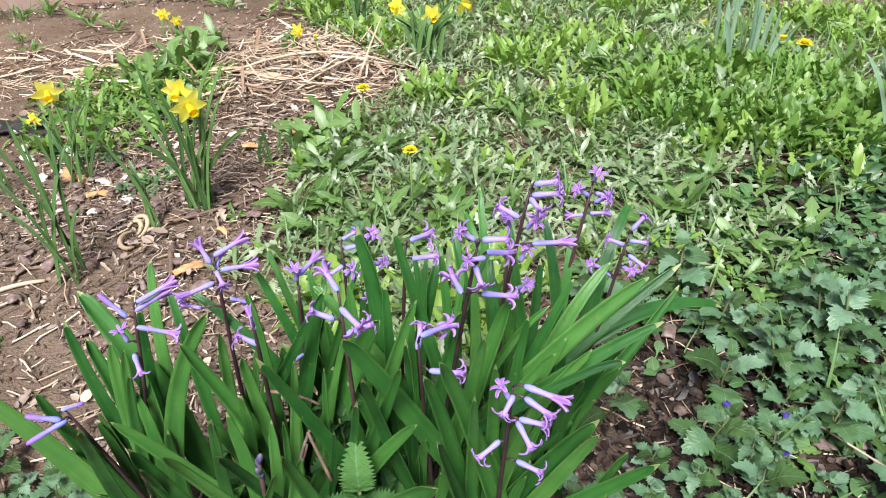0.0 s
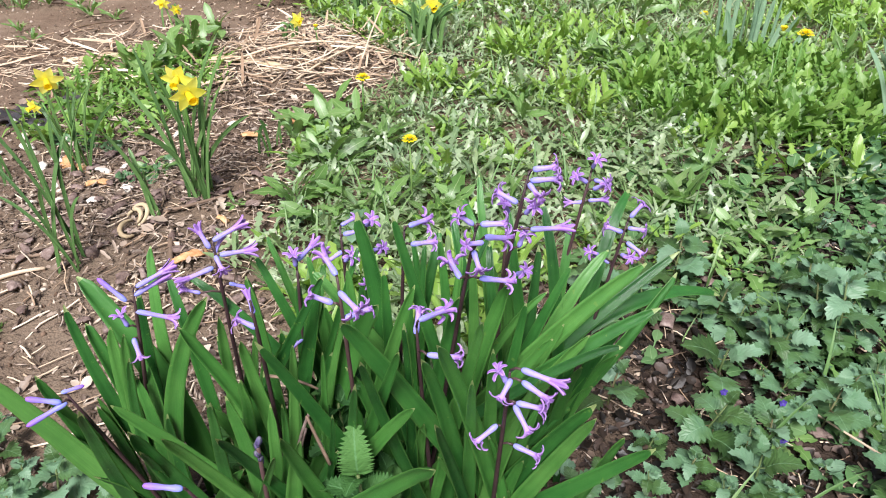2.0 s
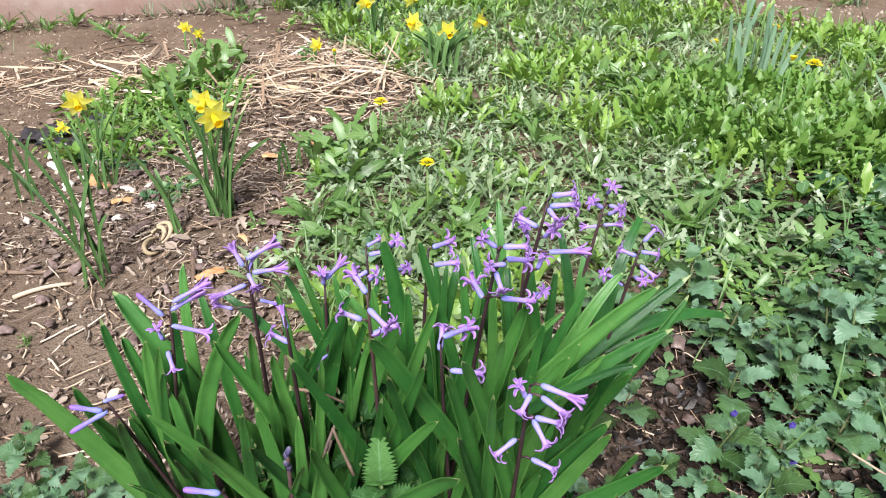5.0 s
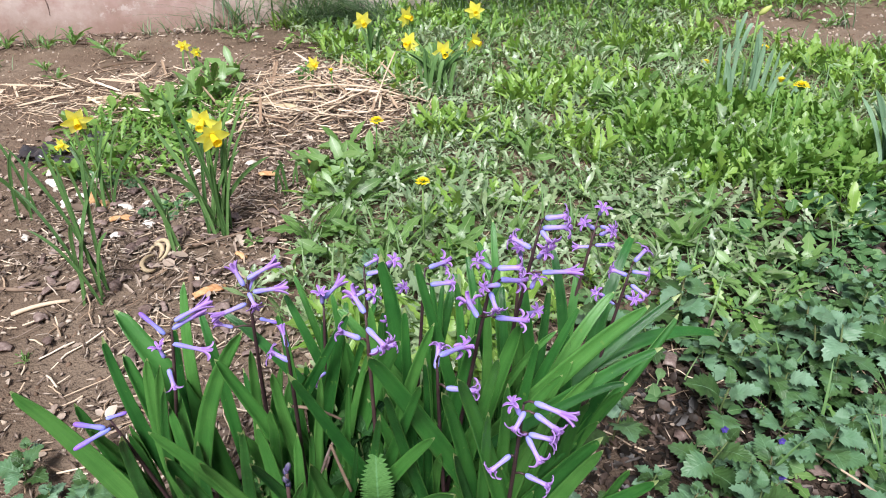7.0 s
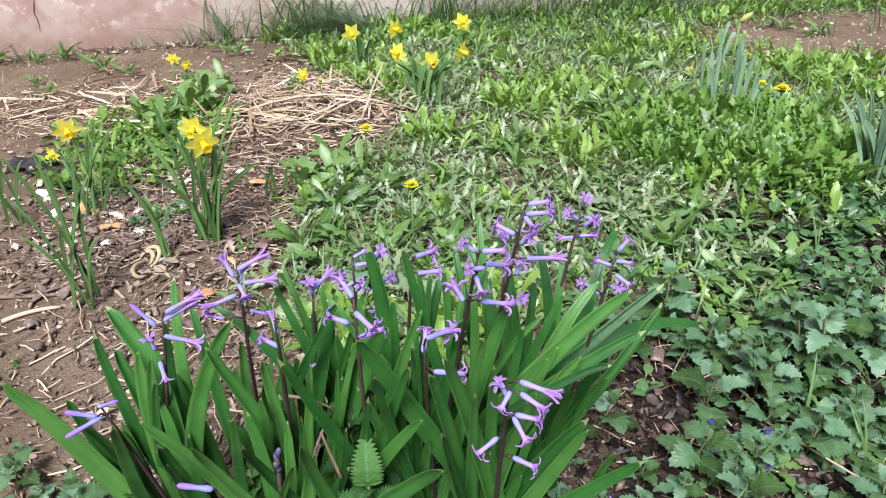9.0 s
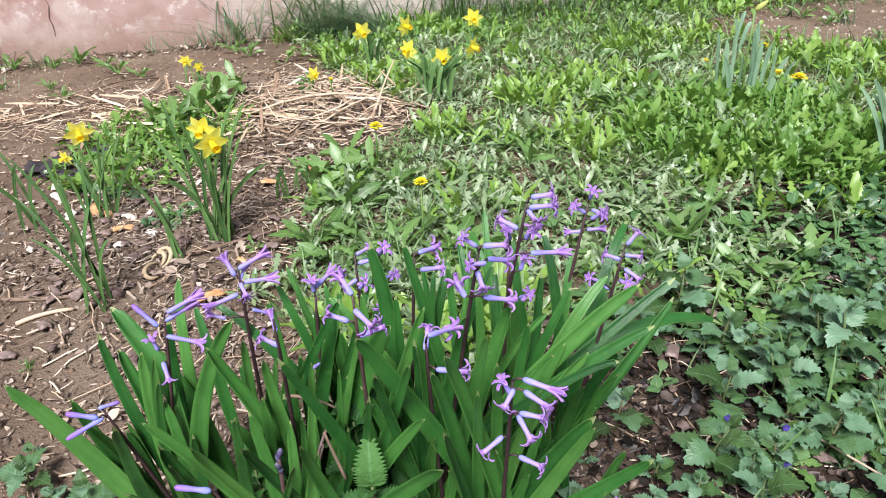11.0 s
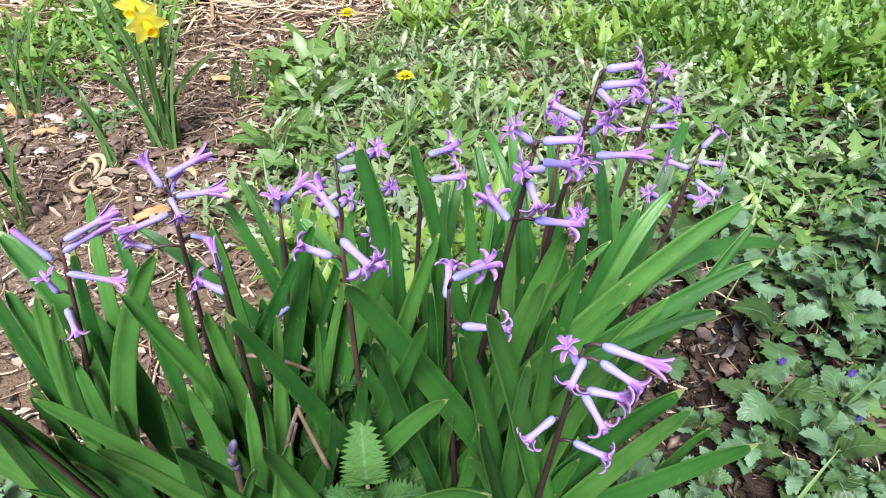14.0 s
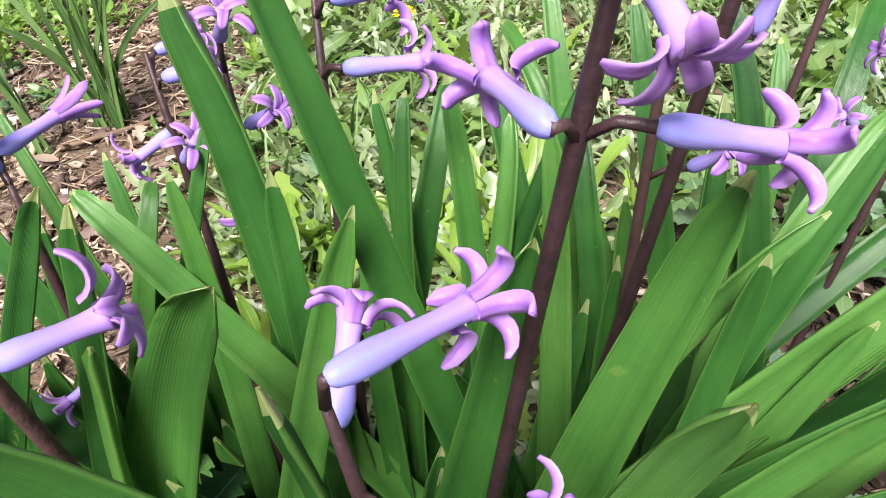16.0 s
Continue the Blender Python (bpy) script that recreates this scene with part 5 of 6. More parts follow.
# one thick bunch arches over to one side
for _ in range(230):
    x, y = -0.24 + rng.gauss(0, 0.035), 2.46 + rng.gauss(0, 0.025)
    items.append(turned(THIN, leaf_pose(x, y, ground_z(x, y), radians(rng.gauss(92, 20)), radians(rng.uniform(30, 66)), rng.uniform(0.15, 0.26))))
for cx, cy, n, high in ((-1.55, 2.2, 16, 0.09), (-1.48, 2.23, 12, 0.1), (-1.42, 2.24, 12, 0.07), (-1.3, 2.22, 14, 0.07), (-1.24, 2.24, 10, 0.06), (-1.3, 2.03, 8, 0.07), (-0.98, 2.36, 14, 0.06), (-0.9, 2.38, 12, 0.07), (-0.82, 2.4, 14, 0.08), (1.02, 2.12, 14, 0.09), (1.2, 2.16, 14, 0.08), (1.3, 2.2, 10, 0.07), (1.42, 2.15, 14, 0.09), (1.1, 2.3, 8, 0.06), (1.3, 2.45, 10, 0.08), (1.5, 2.5, 12, 0.08), (1.2, 2.6, 12, 0.09)):
    for _ in range(n):
        x, y = cx + rng.gauss(0, 0.022), cy + rng.gauss(0, 0.016)
        items.append(turned(BLADE, leaf_pose(x, y, ground_z(x, y), rng.uniform(0, 6.28), radians(rng.uniform(45, 88)), high * rng.uniform(0.6, 1.15))))
leaf_field("tall_grass", WALL_GRASS, items, "tall arching grass at the foot of the wall", "grass")

items = []
for x, y in spots(500, lambda a, b: soft(b - (wall_line(a) - 0.42), 0, 0.1) * soft(wall_line(a) - 0.04 - b, 0, 0.02) * soft(a, -0.5, -0.1) * (1 - 0.7 * path_bare(a, b)), 0.016, rng, (-0.6, 2.4, 2.0, 3.2)):
    for k in range(3):
        kind = rng.choice(rng.choices((TONGUES, SPOONS, LOBES), (3, 2, 2))[0])
        items.append(turned(kind, leaf_pose(x, y, ground_z(x, y) + rng.uniform(0, 0.03), rng.uniform(0, 6.28), radians(rng.uniform(20, 75)), rng.uniform(0.025, 0.055))))
leaf_field("wall_herbs", PATCH_LEAF, items, "leafy herbs growing thick before the wall", "weeds")

# dandelion rosettes and other leafy plants
ROSETTES = [rosette(DANDELION_LEAVES, n, s, r, random.Random(k), "dandelion_plant", "dandelion rosette of toothed bright green leaves", "weed", "dandelion rosettes") for k, (n, s, r) in enumerate(((8, 0.05, (30, 75)), (9, 0.042, (15, 60)), (7, 0.058, (40, 80)), (6, 0.04, (18, 65))))]
placed = [(-0.13, 1.02, 1, 1.7), (-0.06, 0.98, 3, 1.6), (-0.19, 1.08, 2, 1.4), (0.02, 1.0, 1, 1.5), (-0.02, 1.12, 3, 1.5), (0.08, 1.06, 1, 1.4), (-0.16, 1.30, 2, 1.7), (-0.12, 1.36, 2, 1.5), (-0.2, 1.34, 0, 1.6), (-0.24, 1.30, 2, 1.4), (-0.18, 1.42, 2, 1.5), (0.42, 1.66, 2, 1.5), (0.36, 1.7, 0, 1.5), (0.47, 1.62, 2, 1.4), (-0.07, 1.27, 0, 1.3), (-0.19, 1.22, 1, 1.5), (-0.13, 1.2, 1, 1.5), (-0.04, 1.05, 0, 1.2), (-0.1, 1.1, 1, 1.5), (0.49, 0.97, 1, 1.5), (0.45, 0.9, 3, 1.3), (0.62, 0.86, 1, 1.3), (0.40, 0.62, 1, 1.1), (0.52, 0.60, 3, 1.2), (0.36, 1.02, 1, 1.5), (0.42, 1.06, 2, 1.3), (0.52, 1.08, 1, 1.5), (0.58, 1.0, 0, 1.2), (0.3, 1.0, 1, 1.3), (0.47, 1.14, 0, 1.3)]
placed += [(-0.70, 1.68, 2, 1.5), (-0.645, 1.66, 0, 1.6), (-0.60, 1.72, 2, 1.7), (-0.545, 1.75, 2, 1.6), (-0.66, 1.80, 0, 1.4), (-0.61, 1.86, 2, 1.5), (-0.55, 1.90, 2, 1.7), (-0.66, 1.5, 1, 1.1), (-0.60, 1.46, 3, 1.0), (-0.77, 1.53, 3, 0.9), (-0.78, 1.63, 1, 1.0), (-0.63, 1.57, 0, 1.2), (-0.54, 1.55, 3, 1.0), (-0.455, 1.19, 1, 0.9), (-0.475, 1.215, 3, 0.8), (-0.29, 1.08, 1, 0.6), (-0.70, 1.34, 3, 0.7), (-0.57, 1.37, 1, 0.7)]
placed += [(x, y, rng.randrange(4), rng.uniform(0.8, 1.45)) for x, y in spots(130, lambda a, b: in_lawn(a, b), 0.055, rng, (-0.5, 1.7, 0.75, 2.5))]
for x, y, k, grow in placed:
    m = Matrix.Translation((x, y, ground_z(x, y))) @ Matrix.Rotation(rng.uniform(0, 6.28), 4, "Z") @ Matrix.Scale(grow, 4)
    copy_thing(ROSETTES[k], m)
for n, ob in enumerate(ROSETTES):
    ob.matrix_basis = pose(0.12 + 0.16 * n, 1.2 + 0.07 * n, ground_z(0.12 + 0.16 * n, 1.2 + 0.07 * n), 0, 0, 40 * n)

# small weeds on the bare soil before the wall
SPROUT = rosette(PLAIN_LEAVES, 11, 0.058, (38, 88), random.Random(9), "weed_seedling", "small green weed sprouting from bare soil", "weed", "seedlings on bare soil")
for x, y, grow in ((-1.36, 2.2, 1.1), (-1.22, 2.18, 0.9), (-1.16, 2.22, 1.2), (-1.06, 2.2, 0.8), (-0.98, 2.1, 1.1), (-0.9, 2.08, 0.8), (-1.05, 1.9, 0.8), (-1.12, 1.98, 0.7), (-1.3, 2.02, 0.6), (-0.62, 2.25, 1.0), (-0.68, 2.3, 1.0), (1.25, 2.45, 0.8), (1.5, 2.3, 0.9), (1.62, 2.62, 0.8), (1.35, 2.75, 1.0), (-0.52, 0.79, 0.3)):
    copy_thing(SPROUT, Matrix.Translation((x, y, ground_z(x, y))) @ Matrix.Rotation(rng.uniform(0, 6.28), 4, "Z") @ Matrix.Scale(grow, 4))
for x, y in spots(16, path_bare, 0.07, rng, (0.9, 1.9, 2.1, 2.85)):
    copy_thing(SPROUT, Matrix.Translation((x, y, ground_z(x, y))) @ Matrix.Rotation(rng.uniform(0, 6.28), 4, "Z") @ Matrix.Scale(rng.uniform(0.4, 1.1), 4))
SPROUT.matrix_basis = pose(-1.44, 2.17, ground_z(-1.44, 2.17))

# nettles
NETTLES = [nettle(p, h, s, random.Random(k + 50)) for k, (p, h, s) in enumerate(((3, 0.066, 0.034), (4, 0.06, 0.029), (4, 0.088, 0.034), (3, 0.042, 0.026), (4, 0.074, 0.036)))]
placed = spots(215, lambda a, b: in_nettles(a, b) * soft(((a - 0.285) / 0.06) ** 2 + ((b - 0.74) / 0.085) ** 2 - 0.7, 0, 0.5) * soft(((a - 0.47) / 0.12) ** 2 + ((b - 0.93) / 0.085) ** 2 - 0.7, 0, 0.4) * soft(wobble(a, b, 13, 12) + 0.10, 0, 0.16) * (1 - 0.35 * soft(a, 0.36, 0.42) * soft(0.72 - b, 0, 0.05)) * (1 - soft(a, 0.5, 0.6) * soft(b, 0.92, 1.0)) * (1 - 0.2 * soft(0.68 - b, 0, 0.06)), 0.02, rng, (0.2, 1.3, 0.25, 1.35))
placed += spots(11, lambda a, b: 1.0, 0.04, rng, (0.27, 0.5, 0.5, 0.65))
placed += spots(7, lambda a, b: 1.0, 0.034, rng, (-0.56, -0.40, 0.46, 0.64))
placed += [(-0.315, 0.54), (-0.366, 0.567), (-0.254, 0.52), (-0.34, 0.51), (-0.29, 0.50), (-0.39, 0.54), (-0.41, 0.60), (-0.27, 0.56)]
placed += [(-0.16, 1.02), (-0.08, 0.95)]
placed += [(0.19, 0.62), (0.23, 0.66), (0.21, 0.56), (0.24, 0.5), (0.2, 0.47), (0.26, 0.6), (0.22, 0.52), (0.17, 0.5), (0.25, 0.55), (0.27, 0.47), (0.33, 0.52), (0.36, 0.56), (0.31, 0.45), (0.16, 0.57)]
for x, y in placed:
    grow = rng.choice((rng.uniform(0.45, 0.7), rng.uniform(0.75, 1.05))) * (0.8 + 0.2 * soft(y, 0.62, 0.85))
    copy_thing(NETTLES[rng.randrange(5)], Matrix.Translation((x, y, ground_z(x, y))) @ Matrix.Rotation(rng.uniform(0, 6.28), 4, "Z") @ Matrix.Scale(grow, 4))
TALL_WEED = frilly_weed(11, 0.19, 0.042, random.Random(77))
for x, y, grow in ((-0.010, 0.445, 0.80), (0.03, 0.44, 0.62), (-0.035, 0.44, 0.58), (0.015, 0.475, 0.8), (0.0, 0.425, 0.55), (0.055, 0.45, 0.5), (-0.05, 0.535, 0.9), (-0.115, 0.51, 0.8), (-0.14, 0.44, 0.5)):
    copy_thing(TALL_WEED, Matrix.Translation((x, y, ground_z(x, y))) @ Matrix.Rotation(rng.uniform(0, 6.28), 4, "Z") @ Matrix.Scale(grow, 4))
TALL_WEED.matrix_basis = pose(-0.02, 0.5, 0.0, 0, 0, 30)
LEAFY = thing("frilly_weed", 0.002, 0.437, ground_z(0.002, 0.437), "young nettle with one broad upright deeply toothed leaf", "weed", "frilly weeds in the clump")
part("stem", tube("stem", [(0, 0, -0.012), (0.002, 0.003, 0.10), (0.0, 0.0, 0.19)], [0.002, 0.0017, 0.0012], 6), NETTLE_STEM, LEAFY)
for k, (z, yaw, rise, size) in enumerate(((0.192, 0.12, 74, 0.035), (0.186, 2.9, 38, 0.024), (0.165, -1.5, 34, 0.032), (0.16, 1.3, 30, 0.03), (0.13, 3.3, 20, 0.036), (0.12, -0.4, 42, 0.032), (0.10, -2.2, 15, 0.036), (0.10, 2.0, 15, 0.036))):
    part("leaf", FRONDS[k % 3], None, LEAFY, "", leaf_pose(0, 0, z, yaw, radians(rise), size))
for n, ob in enumerate(NETTLES):
    ob.matrix_basis = pose(0.36 + 0.08 * n, 0.7 + 0.03 * n, ground_z(0.36 + 0.08 * n, 0.7 + 0.03 * n), 0, 0, 70 * n)

# ground leaves between the nettles
items = []
for x, y in spots(420, lambda a, b: 0.12 * in_nettles(a, b) + 0.5 * soft(a, 0.2, 0.3) * soft(1.2 - b, 0, 0.1) * soft(b, 0.76, 0.86), 0.022, rng, (0.2, 1.2, 0.42, 1.5)):
    kinds = rng.choices(([ROUND], [OVATE], SPOONS), (3, 1, 3))[0]
    for k in range(3):
        items.append(turned(rng.choice(kinds), leaf_pose(x, y, ground_z(x, y) + rng.uniform(0.002, 0.015), 2.1 * k + rng.uniform(-0.6, 0.6), radians(rng.uniform(5, 50)), rng.uniform(0.014, 0.03), rng.uniform(-0.4, 0.4))))
leaf_field("creeping_weeds", BROAD_LEAF, items, "round creeping leaves between the nettles", "weeds")

# broad round-leaved plants beside the tall daffodil leaves
ROUND_LEAVES = [leaf_mesh("round_leaf", ruffled(bent(flat_leaf([0.03, 0.05, 0.3 * k, 0.42 * k, 0.46 * k, 0.42 * k, 0.3 * k, 0.04], [0, 0, -0.08, -0.03, 0, 0, 0, 0], 0.12, d), 0.1), 0.5, 11, k * 5), DOCK_LEAF) for k, d in ((1.0, 0.2), (0.85, 0.35), (1.1, 0.1))]
MALLOW = rosette(ROUND_LEAVES, 8, 0.045, (15, 60), random.Random(31), "mallow", "low plant with broad round grey-green leaves", "weed", "round-leaved plants")
for x, y, grow in ((0.79, 1.175, 1.1), (0.67, 1.175, 0.9), (0.74, 1.13, 1.0), (0.85, 1.15, 1.15), (0.91, 1.2, 1.0), (0.70, 1.08, 0.8), (0.83, 1.07, 1.0), (0.95, 1.1, 1.0), (0.62, 1.1, 0.7), (0.77, 1.03, 0.8), (0.9, 1.0, 0.9), (0.58, 1.02, 0.7), (0.52, 1.10, 0.6), (0.56, 1.16, 0.7), (0.47, 1.05, 0.55), (0.63, 0.98, 0.7), (0.69, 1.0, 0.8), (0.54, 0.97, 0.55), (-0.623, 1.288, 0.6), (-0.573, 1.277, 0.55), (-0.69, 1.312, 0.6), (-0.503, 1.169, 0.5), (-0.464, 1.19, 0.6), (-0.444, 1.222, 0.5), (-0.655, 1.33, 0.5)):
    copy_thing(MALLOW, Matrix.Translation((x, y, ground_z(x, y))) @ Matrix.Rotation(rng.uniform(0, 6.28), 4, "Z") @ Matrix.Scale(grow, 4))
MALLOW.matrix_basis = pose(0.764, 1.25, ground_z(0.764, 1.25) + 0.01, 0, 0, 30)

# grassy tufts with narrow fleshy leaves in the nettle bed
TUFT = rosette([leaf_mesh("tuft_leaf", meadow_leaf(0.085, True, 0.35, d, d * 7), DANDELION_LEAF) for d in (0.2, 0.4)], 15, 0.075, (14, 62), random.Random(41), "weed_tuft", "tuft of narrow green leaves radiating from one foot", "weed", "narrow-leaved tufts")
for x, y, grow in ((0.502, 0.656, 0.9), (0.42, 0.98, 0.9), (0.37, 0.90, 0.7), (0.62, 0.8, 0.8), (0.55, 0.70, 0.8), (0.44, 0.86, 0.8), (0.52, 0.94, 0.9)):
    copy_thing(TUFT, Matrix.Translation((x, y, ground_z(x, y))) @ Matrix.Rotation(rng.uniform(0, 6.28), 4, "Z") @ Matrix.Scale(grow, 4))
TUFT.matrix_basis = pose(0.491, 0.904, ground_z(0.491, 0.904), 0, 0, 10)

# ---- litter on the soil ----
def in_mulch(x, y):
    return (1 - 0.72 * bare(x, y)) * (1 - in_lawn(x, y)) * soft(2.25 - y + 0.3 * (x + 0.9), 0.0, 0.5) * (0.25 + 0.75 * soft(x, -0.9, -0.45)) * (1 - 0.93 * soft(x, 0.1, 0.2) * soft(1.35 - y, 0, 0.2))


def bare(x, y):
    """Trodden soil before the daffodils, with little mulch on it."""
    return soft(-0.34 - x + 0.12 * wobble(x, y, 5, 41), 0, 0.12) * soft(1.0 - y + 0.12 * wobble(x, y, 5, 42), 0, 0.14)


def scrap(r):
    """An angular flattened fragment of bark or leaf."""
    v, f, u = crumb(r)
    return v * np.array((r.uniform(0.15, 0.6), r.uniform(0.8, 2.3), r.uniform(0.06, 0.2))), f, u


def crumb(r):
    base = np.array([(1, 0, 0), (-1, 0, 0), (0, 1, 0), (0, -1, 0), (0, 0, 1), (0, 0, -1)], float)
    base *= np.array([r.uniform(0.6, 1.2) for _ in range(6)])[:, None]
    return base, [(0, 2, 4), (2, 1, 4), (1, 3, 4), (3, 0, 4), (2, 0, 5), (1, 2, 5), (3, 1, 5), (0, 3, 5)], np.zeros((6, 2))


def near_mulch(x, y):
    """Thick mulch round the daffodils and under the straw."""
    return (1 - in_lawn(x, y)) * (1 - 0.8 * bare(x, y)) * soft(x, -0.78, -0.6) * soft(2.0 - y, 0, 0.2) * (0.35 + 0.65 * soft(wobble(x, y, 6, 14) + 0.3, 0, 0.4))


items = []
for x, y in spots(6500, near_mulch, 0.0042, rng, (-0.8, 0.3, 0.4, 2.0)):
    items.append(turned(scrap(rng), leaf_pose(x, y, ground_z(x, y) + rng.uniform(0.0, 0.007), rng.uniform(0, 6.28), radians(rng.uniform(-40, 40)), rng.uniform(0.0025, 0.0085), rng.uniform(-0.7, 0.7))))
for x, y in spots(5600, in_mulch, 0.0055, rng, (-1.1, 1.0, 0.4, 2.2)):
    size = rng.uniform(0.005, 0.014) if rng.random() < 0.88 else rng.uniform(0.014, 0.026)
    items.append(turned(rng.choices((FLAKE, SHRED, SPLIT), (2, 4, 4))[0], leaf_pose(x, y, ground_z(x, y) + rng.uniform(0.001, 0.01), rng.uniform(0, 6.28), radians(rng.uniform(-18, 22)), size, rng.uniform(-0.4, 0.4))))
for x, y in spots(420, lambda a, b: soft(b - wall_line(a) + 0.16, 0, 0.1) * soft(wall_line(a) - 0.01 - b, 0, 0.02), 0.007, rng, (-1.8, -0.3, 1.9, 2.7)):
    items.append(turned(rng.choice((FLAKE, SHRED, SPLIT, scrap(rng))), leaf_pose(x, y, ground_z(x, y) + rng.uniform(0.001, 0.01), rng.uniform(0, 6.28), radians(rng.uniform(-40, 45)), rng.uniform(0.006, 0.02), rng.uniform(-0.7, 0.7))))
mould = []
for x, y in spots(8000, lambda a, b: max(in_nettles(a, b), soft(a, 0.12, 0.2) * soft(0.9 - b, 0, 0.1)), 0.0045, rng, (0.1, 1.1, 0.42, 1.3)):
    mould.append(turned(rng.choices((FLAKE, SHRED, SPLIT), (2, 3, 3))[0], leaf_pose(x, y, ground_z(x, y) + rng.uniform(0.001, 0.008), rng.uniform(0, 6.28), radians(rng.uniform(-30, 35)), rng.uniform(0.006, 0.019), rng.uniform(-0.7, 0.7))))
def stalk_piece(length, thick, r):
    n = 3
    pts = [Vector((0, length * (i / n - 0.5), 0)) + Vector((r.uniform(-1, 1), 0, r.uniform(-0.5, 1))) * length * 0.05 for i in range(n + 1)]
    verts, faces = [], []
    for p in pts:
        for k in range(4):
            verts.append((p.x + thick * math.cos(k * 1.57), p.y, p.z + thick * math.sin(k * 1.57)))
    for i in range(n):
        for k in range(4):
            faces.append((4 * i + k, 4 * i + (k + 1) % 4, 4 * i + 4 + (k + 1) % 4, 4 * i + 4 + k))
    return np.array(verts), faces, np.zeros((len(verts), 2))


for x, y in spots(1500, near_mulch, 0.006, rng, (-0.8, 0.2, 0.8, 2.0)):
    items.append(turned(stalk_piece(rng.uniform(0.012, 0.045), rng.uniform(0.0004, 0.0012), rng), leaf_pose(x, y, ground_z(x, y) + rng.uniform(0.003, 0.012), rng.uniform(0, 6.28), radians(rng.gauss(0, 9)), 1.0)))
leaf_field("leaf_mould", SHADED_MOULD, mould, "damp rotting leaves under the nettles, colour darkened as gap shade", "litter")
leaf_field("leaf_litter", LITTER, items, "brown curled dry leaf litter and bark mulch", "litter")


items = []
for x, y in spots(8000, lambda a, b: (1 - in_lawn(a, b)) * (1 - 0.9 * soft(a, 0.1, 0.2) * soft(1.35 - b, 0, 0.2)), 0.006, rng, (-1.7, 2.1, 0.4, 2.9)):
    items.append(turned(crumb(rng), leaf_pose(x, y, ground_z(x, y), rng.uniform(0, 6.28), rng.uniform(0, 3), rng.uniform(0.0012, 0.0055))))
leaf_field("soil_crumbs", CRUMB, items, "small soil crumbs and grit", "grit")
items = []
for x, y in spots(170, lambda a, b: path_bare(a, b) * soft(wobble(a, b, 5, 17) + 0.4, 0, 0.5), 0.012, rng, (0.8, 2.0, 1.9, 2.95)) + spots(45, lambda a, b: soft(b - wall_line(a) + 0.35, 0, 0.1) * soft(wall_line(a) - 0.03 - b, 0, 0.02) * soft(-0.45 - a, 0, 0.1), 0.02, rng, (-1.7, -0.4, 1.9, 2.5)):
    items.append(turned(crumb(rng), leaf_pose(x, y, ground_z(x, y), rng.uniform(0, 6.28), rng.uniform(-0.4, 0.4), rng.uniform(0.002, 0.010))))
leaf_field("path_grit", STONE, items, "pale gravel and small stones on the bare soil", "gravel")


def in_straw(x, y):
    heap = soft(1.15 - (((x + 0.27) / 0.26) ** 2 + ((y - 1.7) / 0.24) ** 2), 0, 0.5)
    left = 0.42 * soft(1.0 - (((x + 0.85) / 0.35) ** 2 + ((y - 1.75) / 0.22) ** 2), 0, 0.4)
    return max(heap, left)


items = []
for x, y in spots(720, in_straw, 0.009, rng, (-1.25, 0.05, 1.4, 2.05)):
    items.append(turned(stalk_piece(rng.uniform(0.015, 0.06) if rng.random() < 0.88 else rng.uniform(0.07, 0.13), rng.uniform(0.0006, 0.0017), rng), leaf_pose(x, y, ground_z(x, y) + rng.uniform(0.002, 0.03), rng.uniform(0, 6.28), radians(rng.gauss(0, 11)), 1.0)))
for x, y in spots(2100, lambda a, b: (in_mulch(a, b) + 0.32 * bare(a, b)) * 0.7 + 0.08 * in_nettles(a, b) + 0.16 * in_lawn(a, b), 0.008, rng, (-1.2, 1.1, 0.4, 2.3)):
    items.append(turned(stalk_piece(rng.uniform(0.010, 0.038) if rng.random() < 0.82 else rng.uniform(0.04, 0.08), rng.uniform(0.0005, 0.0016), rng), leaf_pose(x, y, ground_z(x, y) + rng.uniform(0.002, 0.008), rng.uniform(0, 6.28), radians(rng.gauss(0, 6)), 1.0)))
RIBBON = flat_leaf([0.02, 0.034, 0.028, 0.036, 0.03, 0.012], [0, 0.02, 0, -0.01, 0.02, 0], 0.5, -0.06)
for x, y in spots(150, in_straw, 0.02, rng, (-1.25, 0.05, 1.4, 2.05)):
    items.append(turned(RIBBON, leaf_pose(x, y, ground_z(x, y) + rng.uniform(0.006, 0.03), rng.uniform(0, 6.28), radians(rng.gauss(0, 8)), rng.uniform(0.045, 0.12), rng.uniform(-0.5, 0.5))))
for x, y in spots(420, in_nettles, 0.009, rng, (0.2, 0.9, 0.44, 1.0)):
    items.append(turned(stalk_piece(rng.uniform(0.012, 0.05), rng.uniform(0.0004, 0.001), rng), leaf_pose(x, y, ground_z(x, y) + rng.uniform(0.002, 0.01), rng.uniform(0, 6.28), radians(rng.gauss(0, 8)), 1.0)))
leaf_field("straw", STRAW, items, "pale dry straw and broken stalks strewn on soil", "straw")


